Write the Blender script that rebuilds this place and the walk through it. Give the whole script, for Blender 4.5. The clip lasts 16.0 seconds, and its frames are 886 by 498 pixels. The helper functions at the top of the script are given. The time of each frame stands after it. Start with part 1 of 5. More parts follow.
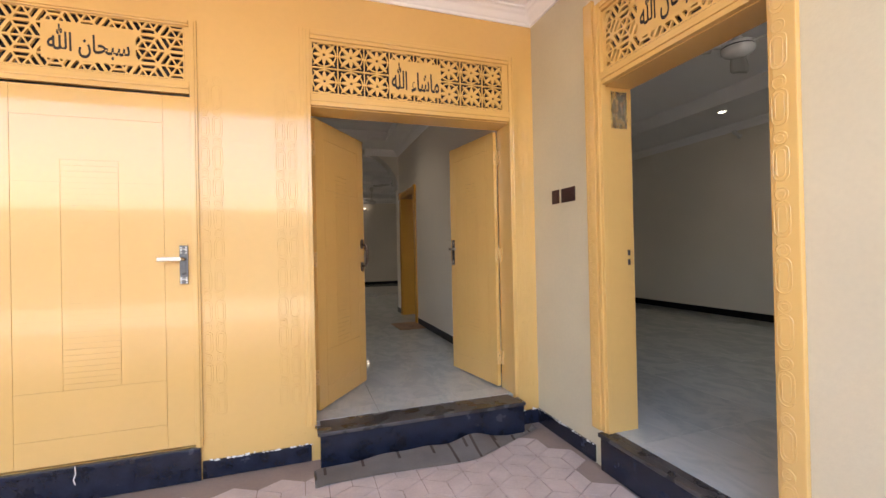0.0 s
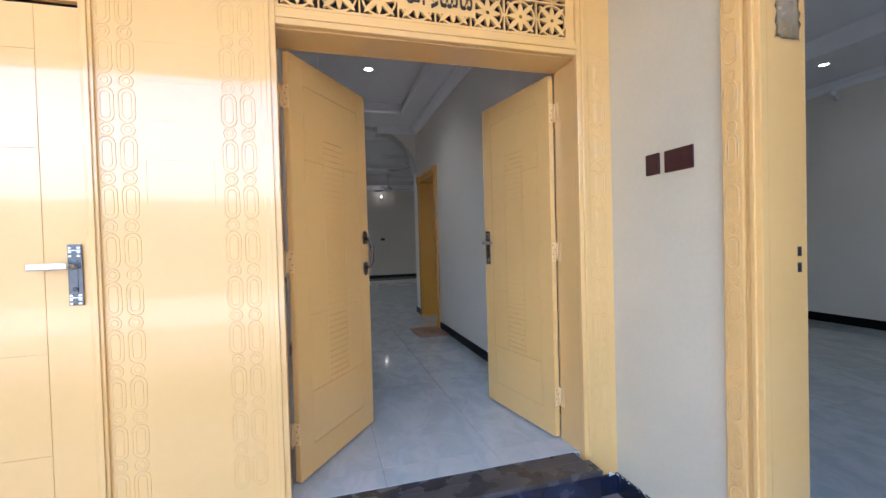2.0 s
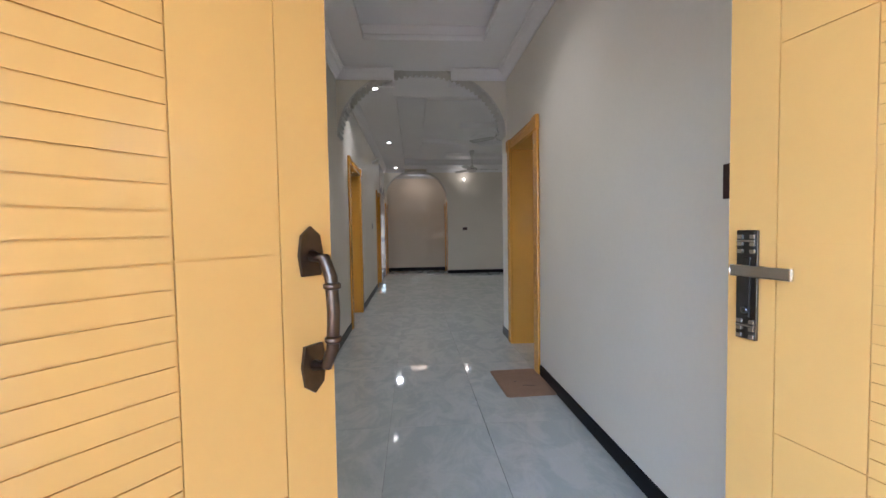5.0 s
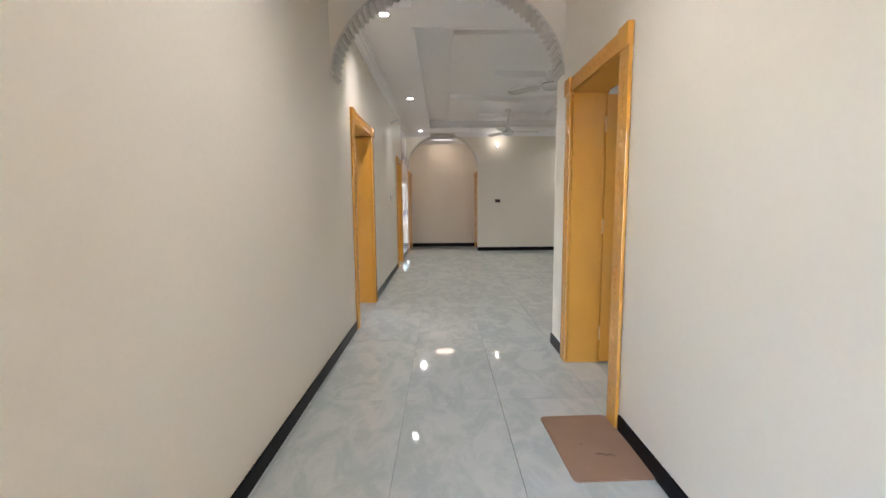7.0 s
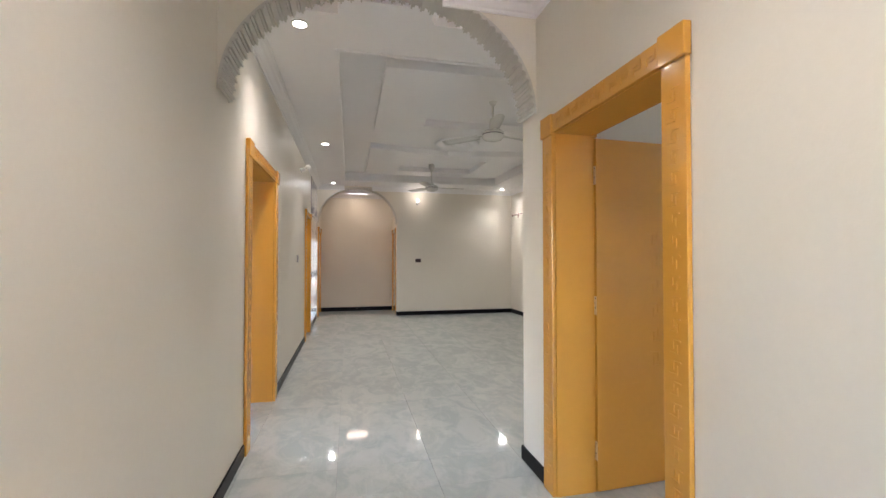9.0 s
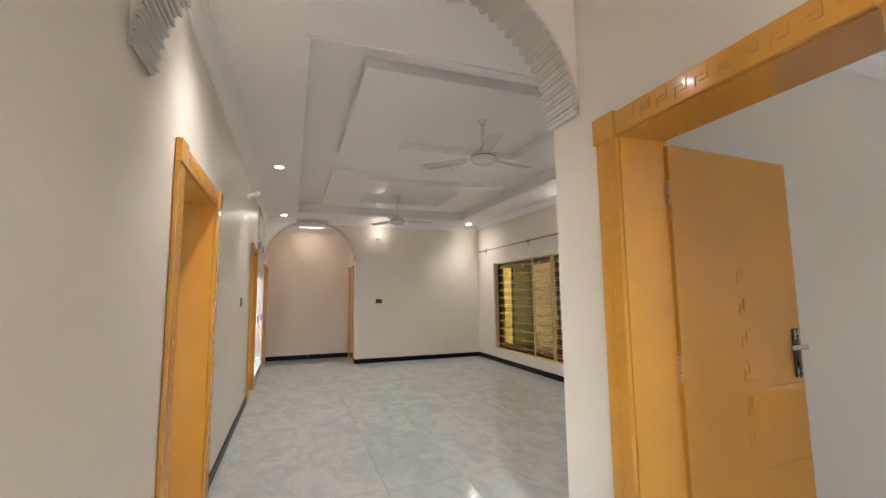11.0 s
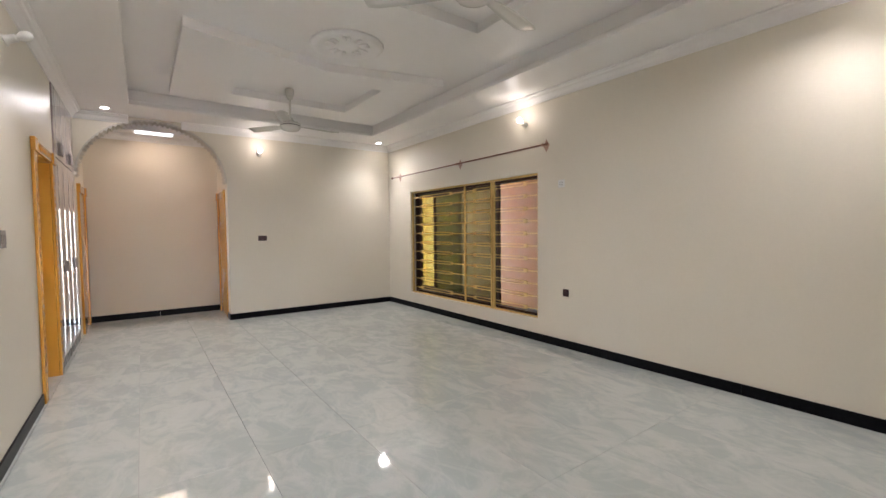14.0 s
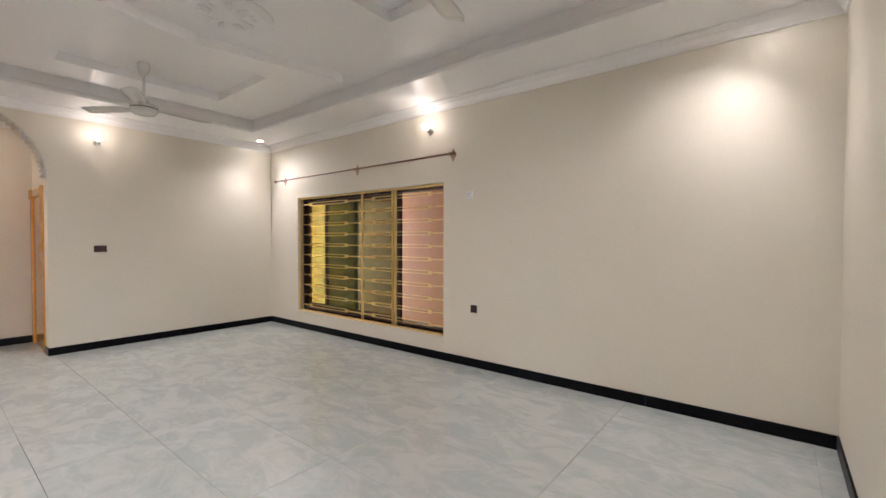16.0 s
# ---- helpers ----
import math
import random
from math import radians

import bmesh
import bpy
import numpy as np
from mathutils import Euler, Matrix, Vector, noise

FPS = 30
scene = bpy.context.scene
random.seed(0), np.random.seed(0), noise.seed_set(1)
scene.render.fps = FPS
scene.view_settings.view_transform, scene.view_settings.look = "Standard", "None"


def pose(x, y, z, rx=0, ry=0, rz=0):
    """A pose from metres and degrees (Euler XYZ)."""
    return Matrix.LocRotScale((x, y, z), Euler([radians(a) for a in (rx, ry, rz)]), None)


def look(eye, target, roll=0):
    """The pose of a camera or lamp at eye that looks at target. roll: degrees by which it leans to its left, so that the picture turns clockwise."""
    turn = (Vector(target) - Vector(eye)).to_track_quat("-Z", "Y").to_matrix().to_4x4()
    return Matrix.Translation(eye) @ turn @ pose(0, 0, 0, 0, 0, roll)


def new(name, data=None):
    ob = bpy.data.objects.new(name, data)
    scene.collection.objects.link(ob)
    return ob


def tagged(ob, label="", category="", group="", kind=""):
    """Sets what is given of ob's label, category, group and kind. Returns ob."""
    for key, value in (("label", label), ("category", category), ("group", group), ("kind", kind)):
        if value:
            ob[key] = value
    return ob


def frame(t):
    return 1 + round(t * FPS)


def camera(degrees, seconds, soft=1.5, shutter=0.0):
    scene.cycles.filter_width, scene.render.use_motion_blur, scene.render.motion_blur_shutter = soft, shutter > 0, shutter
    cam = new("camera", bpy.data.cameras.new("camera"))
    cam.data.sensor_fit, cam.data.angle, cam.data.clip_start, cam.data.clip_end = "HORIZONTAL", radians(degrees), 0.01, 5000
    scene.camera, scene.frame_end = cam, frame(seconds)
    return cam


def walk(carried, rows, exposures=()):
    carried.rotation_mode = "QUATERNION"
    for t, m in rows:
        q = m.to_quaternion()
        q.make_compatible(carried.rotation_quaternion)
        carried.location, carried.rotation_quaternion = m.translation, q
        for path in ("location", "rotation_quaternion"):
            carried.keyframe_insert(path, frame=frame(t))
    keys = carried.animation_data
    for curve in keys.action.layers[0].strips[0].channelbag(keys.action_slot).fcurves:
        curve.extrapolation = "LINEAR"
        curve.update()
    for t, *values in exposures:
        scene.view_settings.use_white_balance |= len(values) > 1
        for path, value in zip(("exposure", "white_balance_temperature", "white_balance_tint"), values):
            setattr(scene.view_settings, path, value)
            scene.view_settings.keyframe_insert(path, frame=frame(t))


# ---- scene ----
cam = camera(92.9, 16.0)
PATH = [
    (0, (0.135, -0.219, 1.154), (0.774, 1.676, 1.164), -1.2),
    (0.5, (0.213, -0.041, 1.15), (0.836, 1.86, 1.159), -1.0),
    (1, (0.273, 0.223, 1.133), (0.874, 2.13, 1.147), -0.7),
    (1.5, (0.331, 0.512, 1.156), (0.901, 2.429, 1.152), -0.5),
    (2, (0.385, 0.78, 1.196), (0.932, 2.703, 1.158), -1.6),
    (2.5, (0.447, 1.041, 1.171), (0.956, 2.975, 1.115), -1.8),
    (3, (0.547, 1.395, 1.178), (0.969, 3.349, 1.119), -1.4),
    (3.5, (0.668, 1.76, 1.168), (1.015, 3.729, 1.12), -1.2),
    (4, (0.765, 2.16, 1.155), (1.04, 4.141, 1.108), -1.0),
    (4.2, (0.785, 2.285, 1.172), (1.025, 4.269, 1.112), -1.0),
    (6.3, (0.906, 3.668, 1.343), (0.928, 5.664, 1.222), -0.9),
    (6.5, (0.926, 3.792, 1.342), (0.928, 5.786, 1.193), -0.9),
    (7, (0.9, 4.04, 1.316), (0.902, 6.027, 1.09), -0.5),
    (7.5, (0.812, 4.329, 1.285), (0.865, 6.31, 1.019), -0.2),
    (8, (0.779, 4.592, 1.299), (0.927, 6.576, 1.094), -0.1),
    (8.5, (0.778, 4.873, 1.365), (1.054, 6.852, 1.282), -0.1),
    (9, (0.719, 5.079, 1.397), (1.155, 7.031, 1.435), -0.0),
    (9.2, (0.686, 5.156, 1.409), (1.18, 7.093, 1.485), -0.1),
    (11.3, (0.572, 6.085, 1.444), (1.243, 7.965, 1.66), -0.7),
    (11.5, (0.578, 6.201, 1.438), (1.241, 8.08, 1.613), -0.8),
    (12, (0.617, 6.526, 1.447), (1.291, 8.409, 1.473), -0.8),
    (12.5, (0.642, 6.796, 1.398), (1.369, 8.658, 1.327), -0.5),
    (13, (0.639, 7.128, 1.385), (1.48, 8.939, 1.278), -0.3),
    (13.5, (0.677, 7.426, 1.379), (1.656, 9.167, 1.282), -0.5),
    (14, (0.707, 7.679, 1.397), (1.87, 9.304, 1.312), -0.6),
    (14.5, (0.705, 7.899, 1.412), (2.103, 9.327, 1.326), -0.5),
    (15, (0.705, 8.018, 1.413), (2.324, 9.188, 1.33), 0.1),
    (15.5, (0.775, 8.095, 1.417), (2.506, 9.095, 1.346), 0.4),
    (16, (0.831, 8.17, 1.423), (2.395, 9.417, 1.384), 0.1),
]
walk(cam, [(t, look(eye, target, roll)) for t, eye, target, roll in PATH], (
    (0.0, 3.06, 7300, 18), (1.0, 3.42, 5650, 16), (2.5, 3.38, 5350, 14), (3.0, 3.38, 5400, 14), (3.5, 3.34, 5500, 14), (4.2, 3.6, 5600, 14), (6.3, 5.08, 6150, 12),
    (9.0, 5.24, 6300, 14), (11.5, 5.32, 6600, 16), (13.0, 5.41, 6450, 15), (15.5, 5.54, 6350, 17), (16.0, 5.56, 6350, 17)))

# ---------------------------------------------------------------- world, sun, exposure
world = bpy.data.worlds.new("sky")
scene.world = world
world.use_nodes = True
_wn = world.node_tree.nodes
_sky = _wn.new("ShaderNodeTexSky")
_sky.sky_type = "NISHITA"
_sky.sun_disc = False
_sky.sun_elevation = radians(70)
_sky.sun_rotation = radians(-60)
_sky.dust_density = 2.0
_sky.air_density = 1.2
_wn["Background"].inputs[1].default_value = 0.15
world.node_tree.links.new(_sky.outputs[0], _wn["Background"].inputs[0])

sun = new("sun", bpy.data.lights.new("sun", "SUN"))
sun.data.energy = 1.5
sun.data.angle = radians(16)
sun.data.color = (1.0, 0.93, 0.82)
sun.matrix_world = look((-6, 3.5, 20), (0, 0, 0))


# ---------------------------------------------------------------- materials
def material(name, base, rough=0.5, metal=0.0, coat=0.0, vary=0.06, scale=3.0, fine=60.0, bump=0.0, bump_scale=200.0, spec=0.5, rough_vary=0.0, island=False):
    """A painted or plain surface: base colour, broad stains and fine grain, relief."""
    m = bpy.data.materials.new(name)
    m.use_nodes = True
    t = m.node_tree
    b = t.nodes["Principled BSDF"]
    b.inputs["Roughness"].default_value = rough
    b.inputs["Metallic"].default_value = metal
    b.inputs["Coat Weight"].default_value = coat
    b.inputs["Coat Roughness"].default_value = 0.04
    b.inputs["Coat IOR"].default_value = 1.6
    b.inputs["Specular IOR Level"].default_value = spec
    co = t.nodes.new("ShaderNodeTexCoord")
    geo = t.nodes.new("ShaderNodeNewGeometry")
    n1 = t.nodes.new("ShaderNodeTexNoise")
    n1.inputs["Scale"].default_value = scale
    n1.inputs["Detail"].default_value = 5
    n2 = t.nodes.new("ShaderNodeTexNoise")
    n2.inputs["Scale"].default_value = fine
    n2.inputs["Detail"].default_value = 3
    t.links.new(geo.outputs["Position"], n1.inputs["Vector"])
    t.links.new(geo.outputs["Position"], n2.inputs["Vector"])
    add = t.nodes.new("ShaderNodeMath")
    add.operation = "MULTIPLY_ADD"
    t.links.new(n2.outputs["Fac"], add.inputs[0])
    add.inputs[1].default_value = 0.35
    t.links.new(n1.outputs["Fac"], add.inputs[2])
    ramp = t.nodes.new("ShaderNodeMapRange")
    ramp.inputs["From Min"].default_value = 0.35
    ramp.inputs["From Max"].default_value = 1.0
    ramp.inputs["To Min"].default_value = 1.0 - vary
    ramp.inputs["To Max"].default_value = 1.0 + vary
    t.links.new(add.outputs[0], ramp.inputs["Value"])
    mix = t.nodes.new("ShaderNodeVectorMath")
    mix.operation = "SCALE"
    mix.inputs[0].default_value = base
    t.links.new(ramp.outputs[0], mix.inputs["Scale"])
    t.links.new(mix.outputs[0], b.inputs["Base Color"])
    if rough_vary:
        r2 = t.nodes.new("ShaderNodeMapRange")
        r2.inputs["From Min"].default_value = 0.3
        r2.inputs["From Max"].default_value = 0.7
        r2.inputs["To Min"].default_value = max(0.01, rough - rough_vary)
        r2.inputs["To Max"].default_value = rough + rough_vary
        t.links.new(n1.outputs["Fac"], r2.inputs["Value"])
        t.links.new(r2.outputs[0], b.inputs["Roughness"])
    if bump:
        n3 = t.nodes.new("ShaderNodeTexNoise")
        n3.inputs["Scale"].default_value = bump_scale
        n3.inputs["Detail"].default_value = 2
        t.links.new(geo.outputs["Position"], n3.inputs["Vector"])
        bp = t.nodes.new("ShaderNodeBump")
        bp.inputs["Strength"].default_value = bump
        bp.inputs["Distance"].default_value = 0.01
        t.links.new(n3.outputs["Fac"], bp.inputs["Height"])
        t.links.new(bp.outputs[0], b.inputs["Normal"])
    return m


def tile_material(name, light, dark, vein, rough):
    """Polished marble-look tile: clouds and pale veins, each piece shifted by its random number."""
    m = bpy.data.materials.new(name)
    m.use_nodes = True
    t = m.node_tree
    b = t.nodes["Principled BSDF"]
    b.inputs["Roughness"].default_value = rough
    b.inputs["Specular IOR Level"].default_value = 0.5
    geo = t.nodes.new("ShaderNodeNewGeometry")
    info = t.nodes.new("ShaderNodeObjectInfo")
    mul = t.nodes.new("ShaderNodeMath")
    mul.operation = "MULTIPLY"
    mul.inputs[1].default_value = 37.0
    t.links.new(info.outputs["Random"], mul.inputs[0])
    off = t.nodes.new("ShaderNodeCombineXYZ")
    t.links.new(mul.outputs[0], off.inputs[2])
    va = t.nodes.new("ShaderNodeVectorMath")
    t.links.new(geo.outputs["Position"], va.inputs[0])
    t.links.new(off.outputs[0], va.inputs[1])
    st = t.nodes.new("ShaderNodeMapping")
    st.inputs["Scale"].default_value = (1.0, 0.6, 1.0)
    t.links.new(va.outputs[0], st.inputs["Vector"])
    n1 = t.nodes.new("ShaderNodeTexNoise")
    n1.inputs["Scale"].default_value = 4.8
    n1.inputs["Roughness"].default_value = 0.66
    n1.inputs["Detail"].default_value = 9
    n1.inputs["Distortion"].default_value = 0.8
    t.links.new(st.outputs[0], n1.inputs["Vector"])
    ramp = t.nodes.new("ShaderNodeValToRGB")
    ramp.color_ramp.elements[0].position = 0.43
    ramp.color_ramp.elements[0].color = (*dark, 1)
    ramp.color_ramp.elements[1].position = 0.57
    ramp.color_ramp.elements[1].color = (*light, 1)
    t.links.new(n1.outputs["Fac"], ramp.inputs["Fac"])
    n2 = t.nodes.new("ShaderNodeTexNoise")
    n2.inputs["Scale"].default_value = 1.7
    n2.inputs["Detail"].default_value = 4
    n2.inputs["Distortion"].default_value = 1.6
    t.links.new(st.outputs[0], n2.inputs["Vector"])
    vr = t.nodes.new("ShaderNodeValToRGB")
    vr.color_ramp.elements[0].position = 0.47
    vr.color_ramp.elements[0].color = (0, 0, 0, 1)
    vr.color_ramp.elements[1].position = 0.5
    vr.color_ramp.elements[1].color = (0.16, 0.16, 0.16, 1)
    e = vr.color_ramp.elements.new(0.54)
    e.color = (0, 0, 0, 1)
    t.links.new(n2.outputs["Fac"], vr.inputs["Fac"])
    mx = t.nodes.new("ShaderNodeMix")
    mx.data_type = "RGBA"
    t.links.new(vr.outputs[0], mx.inputs["Factor"])
    t.links.new(ramp.outputs[0], mx.inputs["A"])
    mx.inputs["B"].default_value = (*vein, 1)
    t.links.new(mx.outputs["Result"], b.inputs["Base Color"])
    return m


def glow(name, color, strength):
    m = bpy.data.materials.new(name)
    m.use_nodes = True
    b = m.node_tree.nodes["Principled BSDF"]
    b.inputs["Base Color"].default_value = (*color, 1)
    b.inputs["Emission Color"].default_value = (*color, 1)
    b.inputs["Emission Strength"].default_value = strength
    return m


def glass_material(name, tint, rough=0.0):
    m = bpy.data.materials.new(name)
    m.use_nodes = True
    b = m.node_tree.nodes["Principled BSDF"]
    b.inputs["Base Color"].default_value = (*tint, 1)
    b.inputs["Transmission Weight"].default_value = 1.0
    b.inputs["Roughness"].default_value = rough
    b.inputs["IOR"].default_value = 1.45
    return m


PAINT = material("yellow_enamel_paint", (0.72, 0.445, 0.150), rough=0.15, coat=0.6, vary=0.05, scale=1.5, fine=25, bump=0.025, bump_scale=14)
PAINT_IN = material("ochre_enamel_paint", (0.69, 0.335, 0.053), rough=0.16, coat=0.3, vary=0.06, scale=2.0, fine=30, bump=0.03, bump_scale=16)
WALL = material("cream_emulsion", (0.780, 0.728, 0.630), rough=0.42, vary=0.04, scale=0.9, fine=40, bump=0.05, bump_scale=90)
WALL_OUT = material("beige_emulsion", (0.60, 0.525, 0.365), rough=0.5, vary=0.08, scale=1.6, fine=45, bump=0.08, bump_scale=90)
CEIL = material("white_ceiling_paint", (0.89, 0.877, 0.872), rough=0.38, vary=0.03, scale=1.0, fine=30, bump=0.02)
BLACK = material("black_granite", (0.006, 0.006, 0.008), rough=0.3, vary=0.4, scale=25, fine=260, spec=0.08)
STEP = material("dusty_dark_granite", (0.055, 0.05, 0.05), rough=0.3, vary=0.6, scale=7, fine=80, rough_vary=0.12)
RISER = material("blue_black_granite", (0.010, 0.014, 0.028), rough=0.2, vary=0.7, scale=9, fine=120, rough_vary=0.08)
TILE = tile_material("polished_floor_tile", (0.485, 0.505, 0.485), (0.405, 0.440, 0.425), (0.60, 0.61, 0.59), 0.05)
GROUT = material("grey_grout", (0.30, 0.30, 0.29), rough=0.8, vary=0.15)
# arch plaster, greyed so that the ring's shade is in the colour
RIB = material("shade_greyed_plaster", (0.64, 0.615, 0.565), rough=0.6, vary=0.06, scale=4, fine=60)
# toned for the skyline band reflected in the front
SKYLINE = material("pale_skyline_wall", (0.40, 0.385, 0.33), rough=0.9, vary=0.3, scale=1.5, fine=12)
PAVER = material("dusty_pink_paver", (0.52, 0.42, 0.375), rough=0.75, vary=0.2, scale=5, fine=70, bump=0.25, bump_scale=120)
YARD = material("pale_concrete_yard", (0.50, 0.46, 0.40), rough=0.9, vary=0.15, scale=0.6)
PAVER_JOINT = material("sandy_joint", (0.27, 0.20, 0.165), rough=0.9, vary=0.2)
CONCRETE = material("plain_render", (0.42, 0.38, 0.33), rough=0.85, vary=0.15, scale=0.8)
PEACH = material("peach_outer_paint", (0.40, 0.185, 0.062), rough=0.6, vary=0.06, scale=0.8, fine=20)
STEEL = material("brushed_dark_steel", (0.11, 0.115, 0.125), rough=0.25, metal=1.0, vary=0.25, scale=30, fine=200)
CHROME = material("bright_steel", (0.62, 0.60, 0.57), rough=0.18, metal=1.0, vary=0.1, scale=30)
BRONZE = material("antique_bronze", (0.10, 0.075, 0.06), rough=0.3, metal=0.9, vary=0.3, scale=40)
ROD = material("copper_brown_rod", (0.25, 0.13, 0.09), rough=0.3, metal=0.7, vary=0.15)
COPPER = material("pale_copper", (0.50, 0.33, 0.26), rough=0.3, metal=0.8, vary=0.1)
MAROON = material("maroon_plastic", (0.040, 0.011, 0.011), rough=0.42, vary=0.1)
SILVER_PL = material("silver_plastic", (0.30, 0.28, 0.27), rough=0.35, metal=0.2, vary=0.1)
WHITE_PL = material("white_plastic", (0.75, 0.74, 0.71), rough=0.3, vary=0.03)
SOCKET_WHITE = material("bright_white_plastic", (0.86, 0.86, 0.85), rough=0.25, vary=0.02)
DARK_PL = material("dark_plastic", (0.03, 0.028, 0.03), rough=0.35, vary=0.1)
FANW = material("white_fan_enamel", (0.74, 0.73, 0.70), rough=0.25, vary=0.03)
GRILL = material("gold_grille_paint", (0.70, 0.49, 0.17), rough=0.3, vary=0.08, scale=12)
BROWN_AL = material("brown_aluminium", (0.035, 0.014, 0.011), rough=0.28, metal=0.3, vary=0.15)
PANE = glass_material("olive_film_glass", (0.24, 0.285, 0.09), 0.02)
SCREEN = glass_material("brown_insect_screen", (0.175, 0.195, 0.10), 0.08)
MAT = material("brown_rubber_mat", (0.27, 0.165, 0.105), rough=0.8, vary=0.12, scale=6, fine=150, bump=0.3, bump_scale=300)
CLOTH = material("grey_jute_cloth", (0.33, 0.29, 0.26), rough=0.95, vary=0.18, scale=6, fine=160, bump=0.4, bump_scale=350)
STRIPE = material("brown_cloth_stripe", (0.14, 0.10, 0.085), rough=0.95, vary=0.2)
# near black: the shade of an unlit inside put into the colour
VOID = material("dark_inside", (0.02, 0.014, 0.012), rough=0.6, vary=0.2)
MAUVE = material("mauve_gloss_laminate", (0.42, 0.36, 0.37), rough=0.08, coat=0.5, vary=0.05)
MIRROR = material("mirror_strip", (0.85, 0.86, 0.86), rough=0.02, metal=1.0, vary=0.01)
SCREW = material("hinge_paint", (0.74, 0.49, 0.20), rough=0.3, vary=0.06, scale=40, fine=120)
CHIP = material("bare_plaster", (0.70, 0.69, 0.66), rough=0.9, vary=0.15)
# clear sheet that imitates a reflection in the jamb's gloss
GLINT = glass_material("clear_glint_sheet", (0.95, 0.95, 0.95), 0.12)
LAMP_HOT = glow("lamp_disc", (1.0, 0.95, 0.87), 2.0)
BULB_HOT = glow("bulb", (1.0, 0.86, 0.68), 0.25)
PANEL_HOT = glow("light_panel", (0.95, 0.97, 1.0), 0.06)


# ---------------------------------------------------------------- mesh helpers
def box(bm, x0, x1, y0, y1, z0, z1):
    v = [bm.verts.new(p) for p in ((x0, y0, z0), (x1, y0, z0), (x1, y1, z0), (x0, y1, z0), (x0, y0, z1), (x1, y0, z1), (x1, y1, z1), (x0, y1, z1))]
    for f in ((3, 2, 1, 0), (4, 5, 6, 7), (0, 1, 5, 4), (1, 2, 6, 5), (2, 3, 7, 6), (3, 0, 4, 7)):
        bm.faces.new([v[i] for i in f])
    return v


def soft_box(bm, x0, x1, y0, y1, z0, z1, r=0.004):
    """A box with chamfered edges all round."""
    tmp = bmesh.new()
    box(tmp, x0, x1, y0, y1, z0, z1)
    bmesh.ops.bevel(tmp, geom=list(tmp.edges), offset=r, segments=2, affect="EDGES", profile=0.6)
    join(bm, tmp)


def join(bm, other, m=None):
    if m is not None:
        other.transform(m)
    vs = [bm.verts.new(v.co) for v in other.verts]
    other.verts.index_update()
    for f in other.faces:
        nf = bm.faces.new([vs[v.index] for v in f.verts])
        nf.smooth = f.smooth
    other.free()


def prism(bm, pts, z0, z1):
    """An upright slab over a plan outline."""
    n = len(pts)
    a = [bm.verts.new((x, y, z0)) for x, y in pts]
    b = [bm.verts.new((x, y, z1)) for x, y in pts]
    bm.faces.new(a[::-1])
    bm.faces.new(b)
    for i in range(n):
        bm.faces.new((a[i], a[(i + 1) % n], b[(i + 1) % n], b[i]))


def sweep(bm, pts, profile, closed=False):
    """A profile (offset to the left, height) swept along a level line of (x, y, z), mitred."""
    rows = []
    n = len(pts)
    for i, p in enumerate(pts):
        p = Vector(p)
        a = Vector(pts[(i - 1) % n]) if (closed or i > 0) else None
        c = Vector(pts[(i + 1) % n]) if (closed or i < n - 1) else None
        d1 = (p - a).normalized() if a is not None else None
        d2 = (c - p).normalized() if c is not None else None
        d1 = d1 or d2
        d2 = d2 or d1
        n1, n2 = Vector((-d1.y, d1.x, 0)), Vector((-d2.y, d2.x, 0))
        m = (n1 + n2).normalized()
        k = 1 / max(0.3, m.dot(n1))
        rows.append([bm.verts.new(p + m * (o * k) + Vector((0, 0, h))) for o, h in profile])
    q = len(profile)
    for i in range(n if closed else n - 1):
        r, s = rows[i], rows[(i + 1) % n]
        for j in range(q):
            bm.faces.new((r[j], r[(j + 1) % q], s[(j + 1) % q], s[j]))
    if not closed:
        bm.faces.new(rows[0][::-1])
        bm.faces.new(rows[-1])


def lathe(bm, profile, seg=24, m=None, caps=True):
    """A turned body about z from (radius, height) pairs."""
    tmp = bmesh.new()
    rows = [[tmp.verts.new((r * math.cos(2 * math.pi * i / seg), r * math.sin(2 * math.pi * i / seg), z)) for i in range(seg)] for r, z in profile]
    for a, b in zip(rows, rows[1:]):
        for i in range(seg):
            f = tmp.faces.new((a[i], a[(i + 1) % seg], b[(i + 1) % seg], b[i]))
            f.smooth = True
    if caps:
        tmp.faces.new(rows[0][::-1])
        tmp.faces.new(rows[-1])
    join(bm, tmp, m)


def tube(bm, pts, r, seg=8, closed=False):
    """A round bar along points in space."""
    rows = []
    n = len(pts)
    pts = [Vector(p) for p in pts]
    for i, p in enumerate(pts):
        if closed:
            d = pts[(i + 1) % n] - pts[i - 1]
        else:
            d = pts[min(i + 1, n - 1)] - pts[max(i - 1, 0)]
        d.normalize()
        up = Vector((0, 1, 0)) if abs(d.y) < 0.9 else Vector((1, 0, 0))
        s = d.cross(up).normalized()
        u = s.cross(d)
        rows.append([bm.verts.new(p + (s * math.cos(2 * math.pi * k / seg) + u * math.sin(2 * math.pi * k / seg)) * r) for k in range(seg)])
    for i in range(n if closed else n - 1):
        a, b = rows[i], rows[(i + 1) % n]
        for k in range(seg):
            f = bm.faces.new((a[k], a[(k + 1) % seg], b[(k + 1) % seg], b[k]))
            f.smooth = True
    if not closed:
        bm.faces.new(rows[0][::-1])
        bm.faces.new(rows[-1])


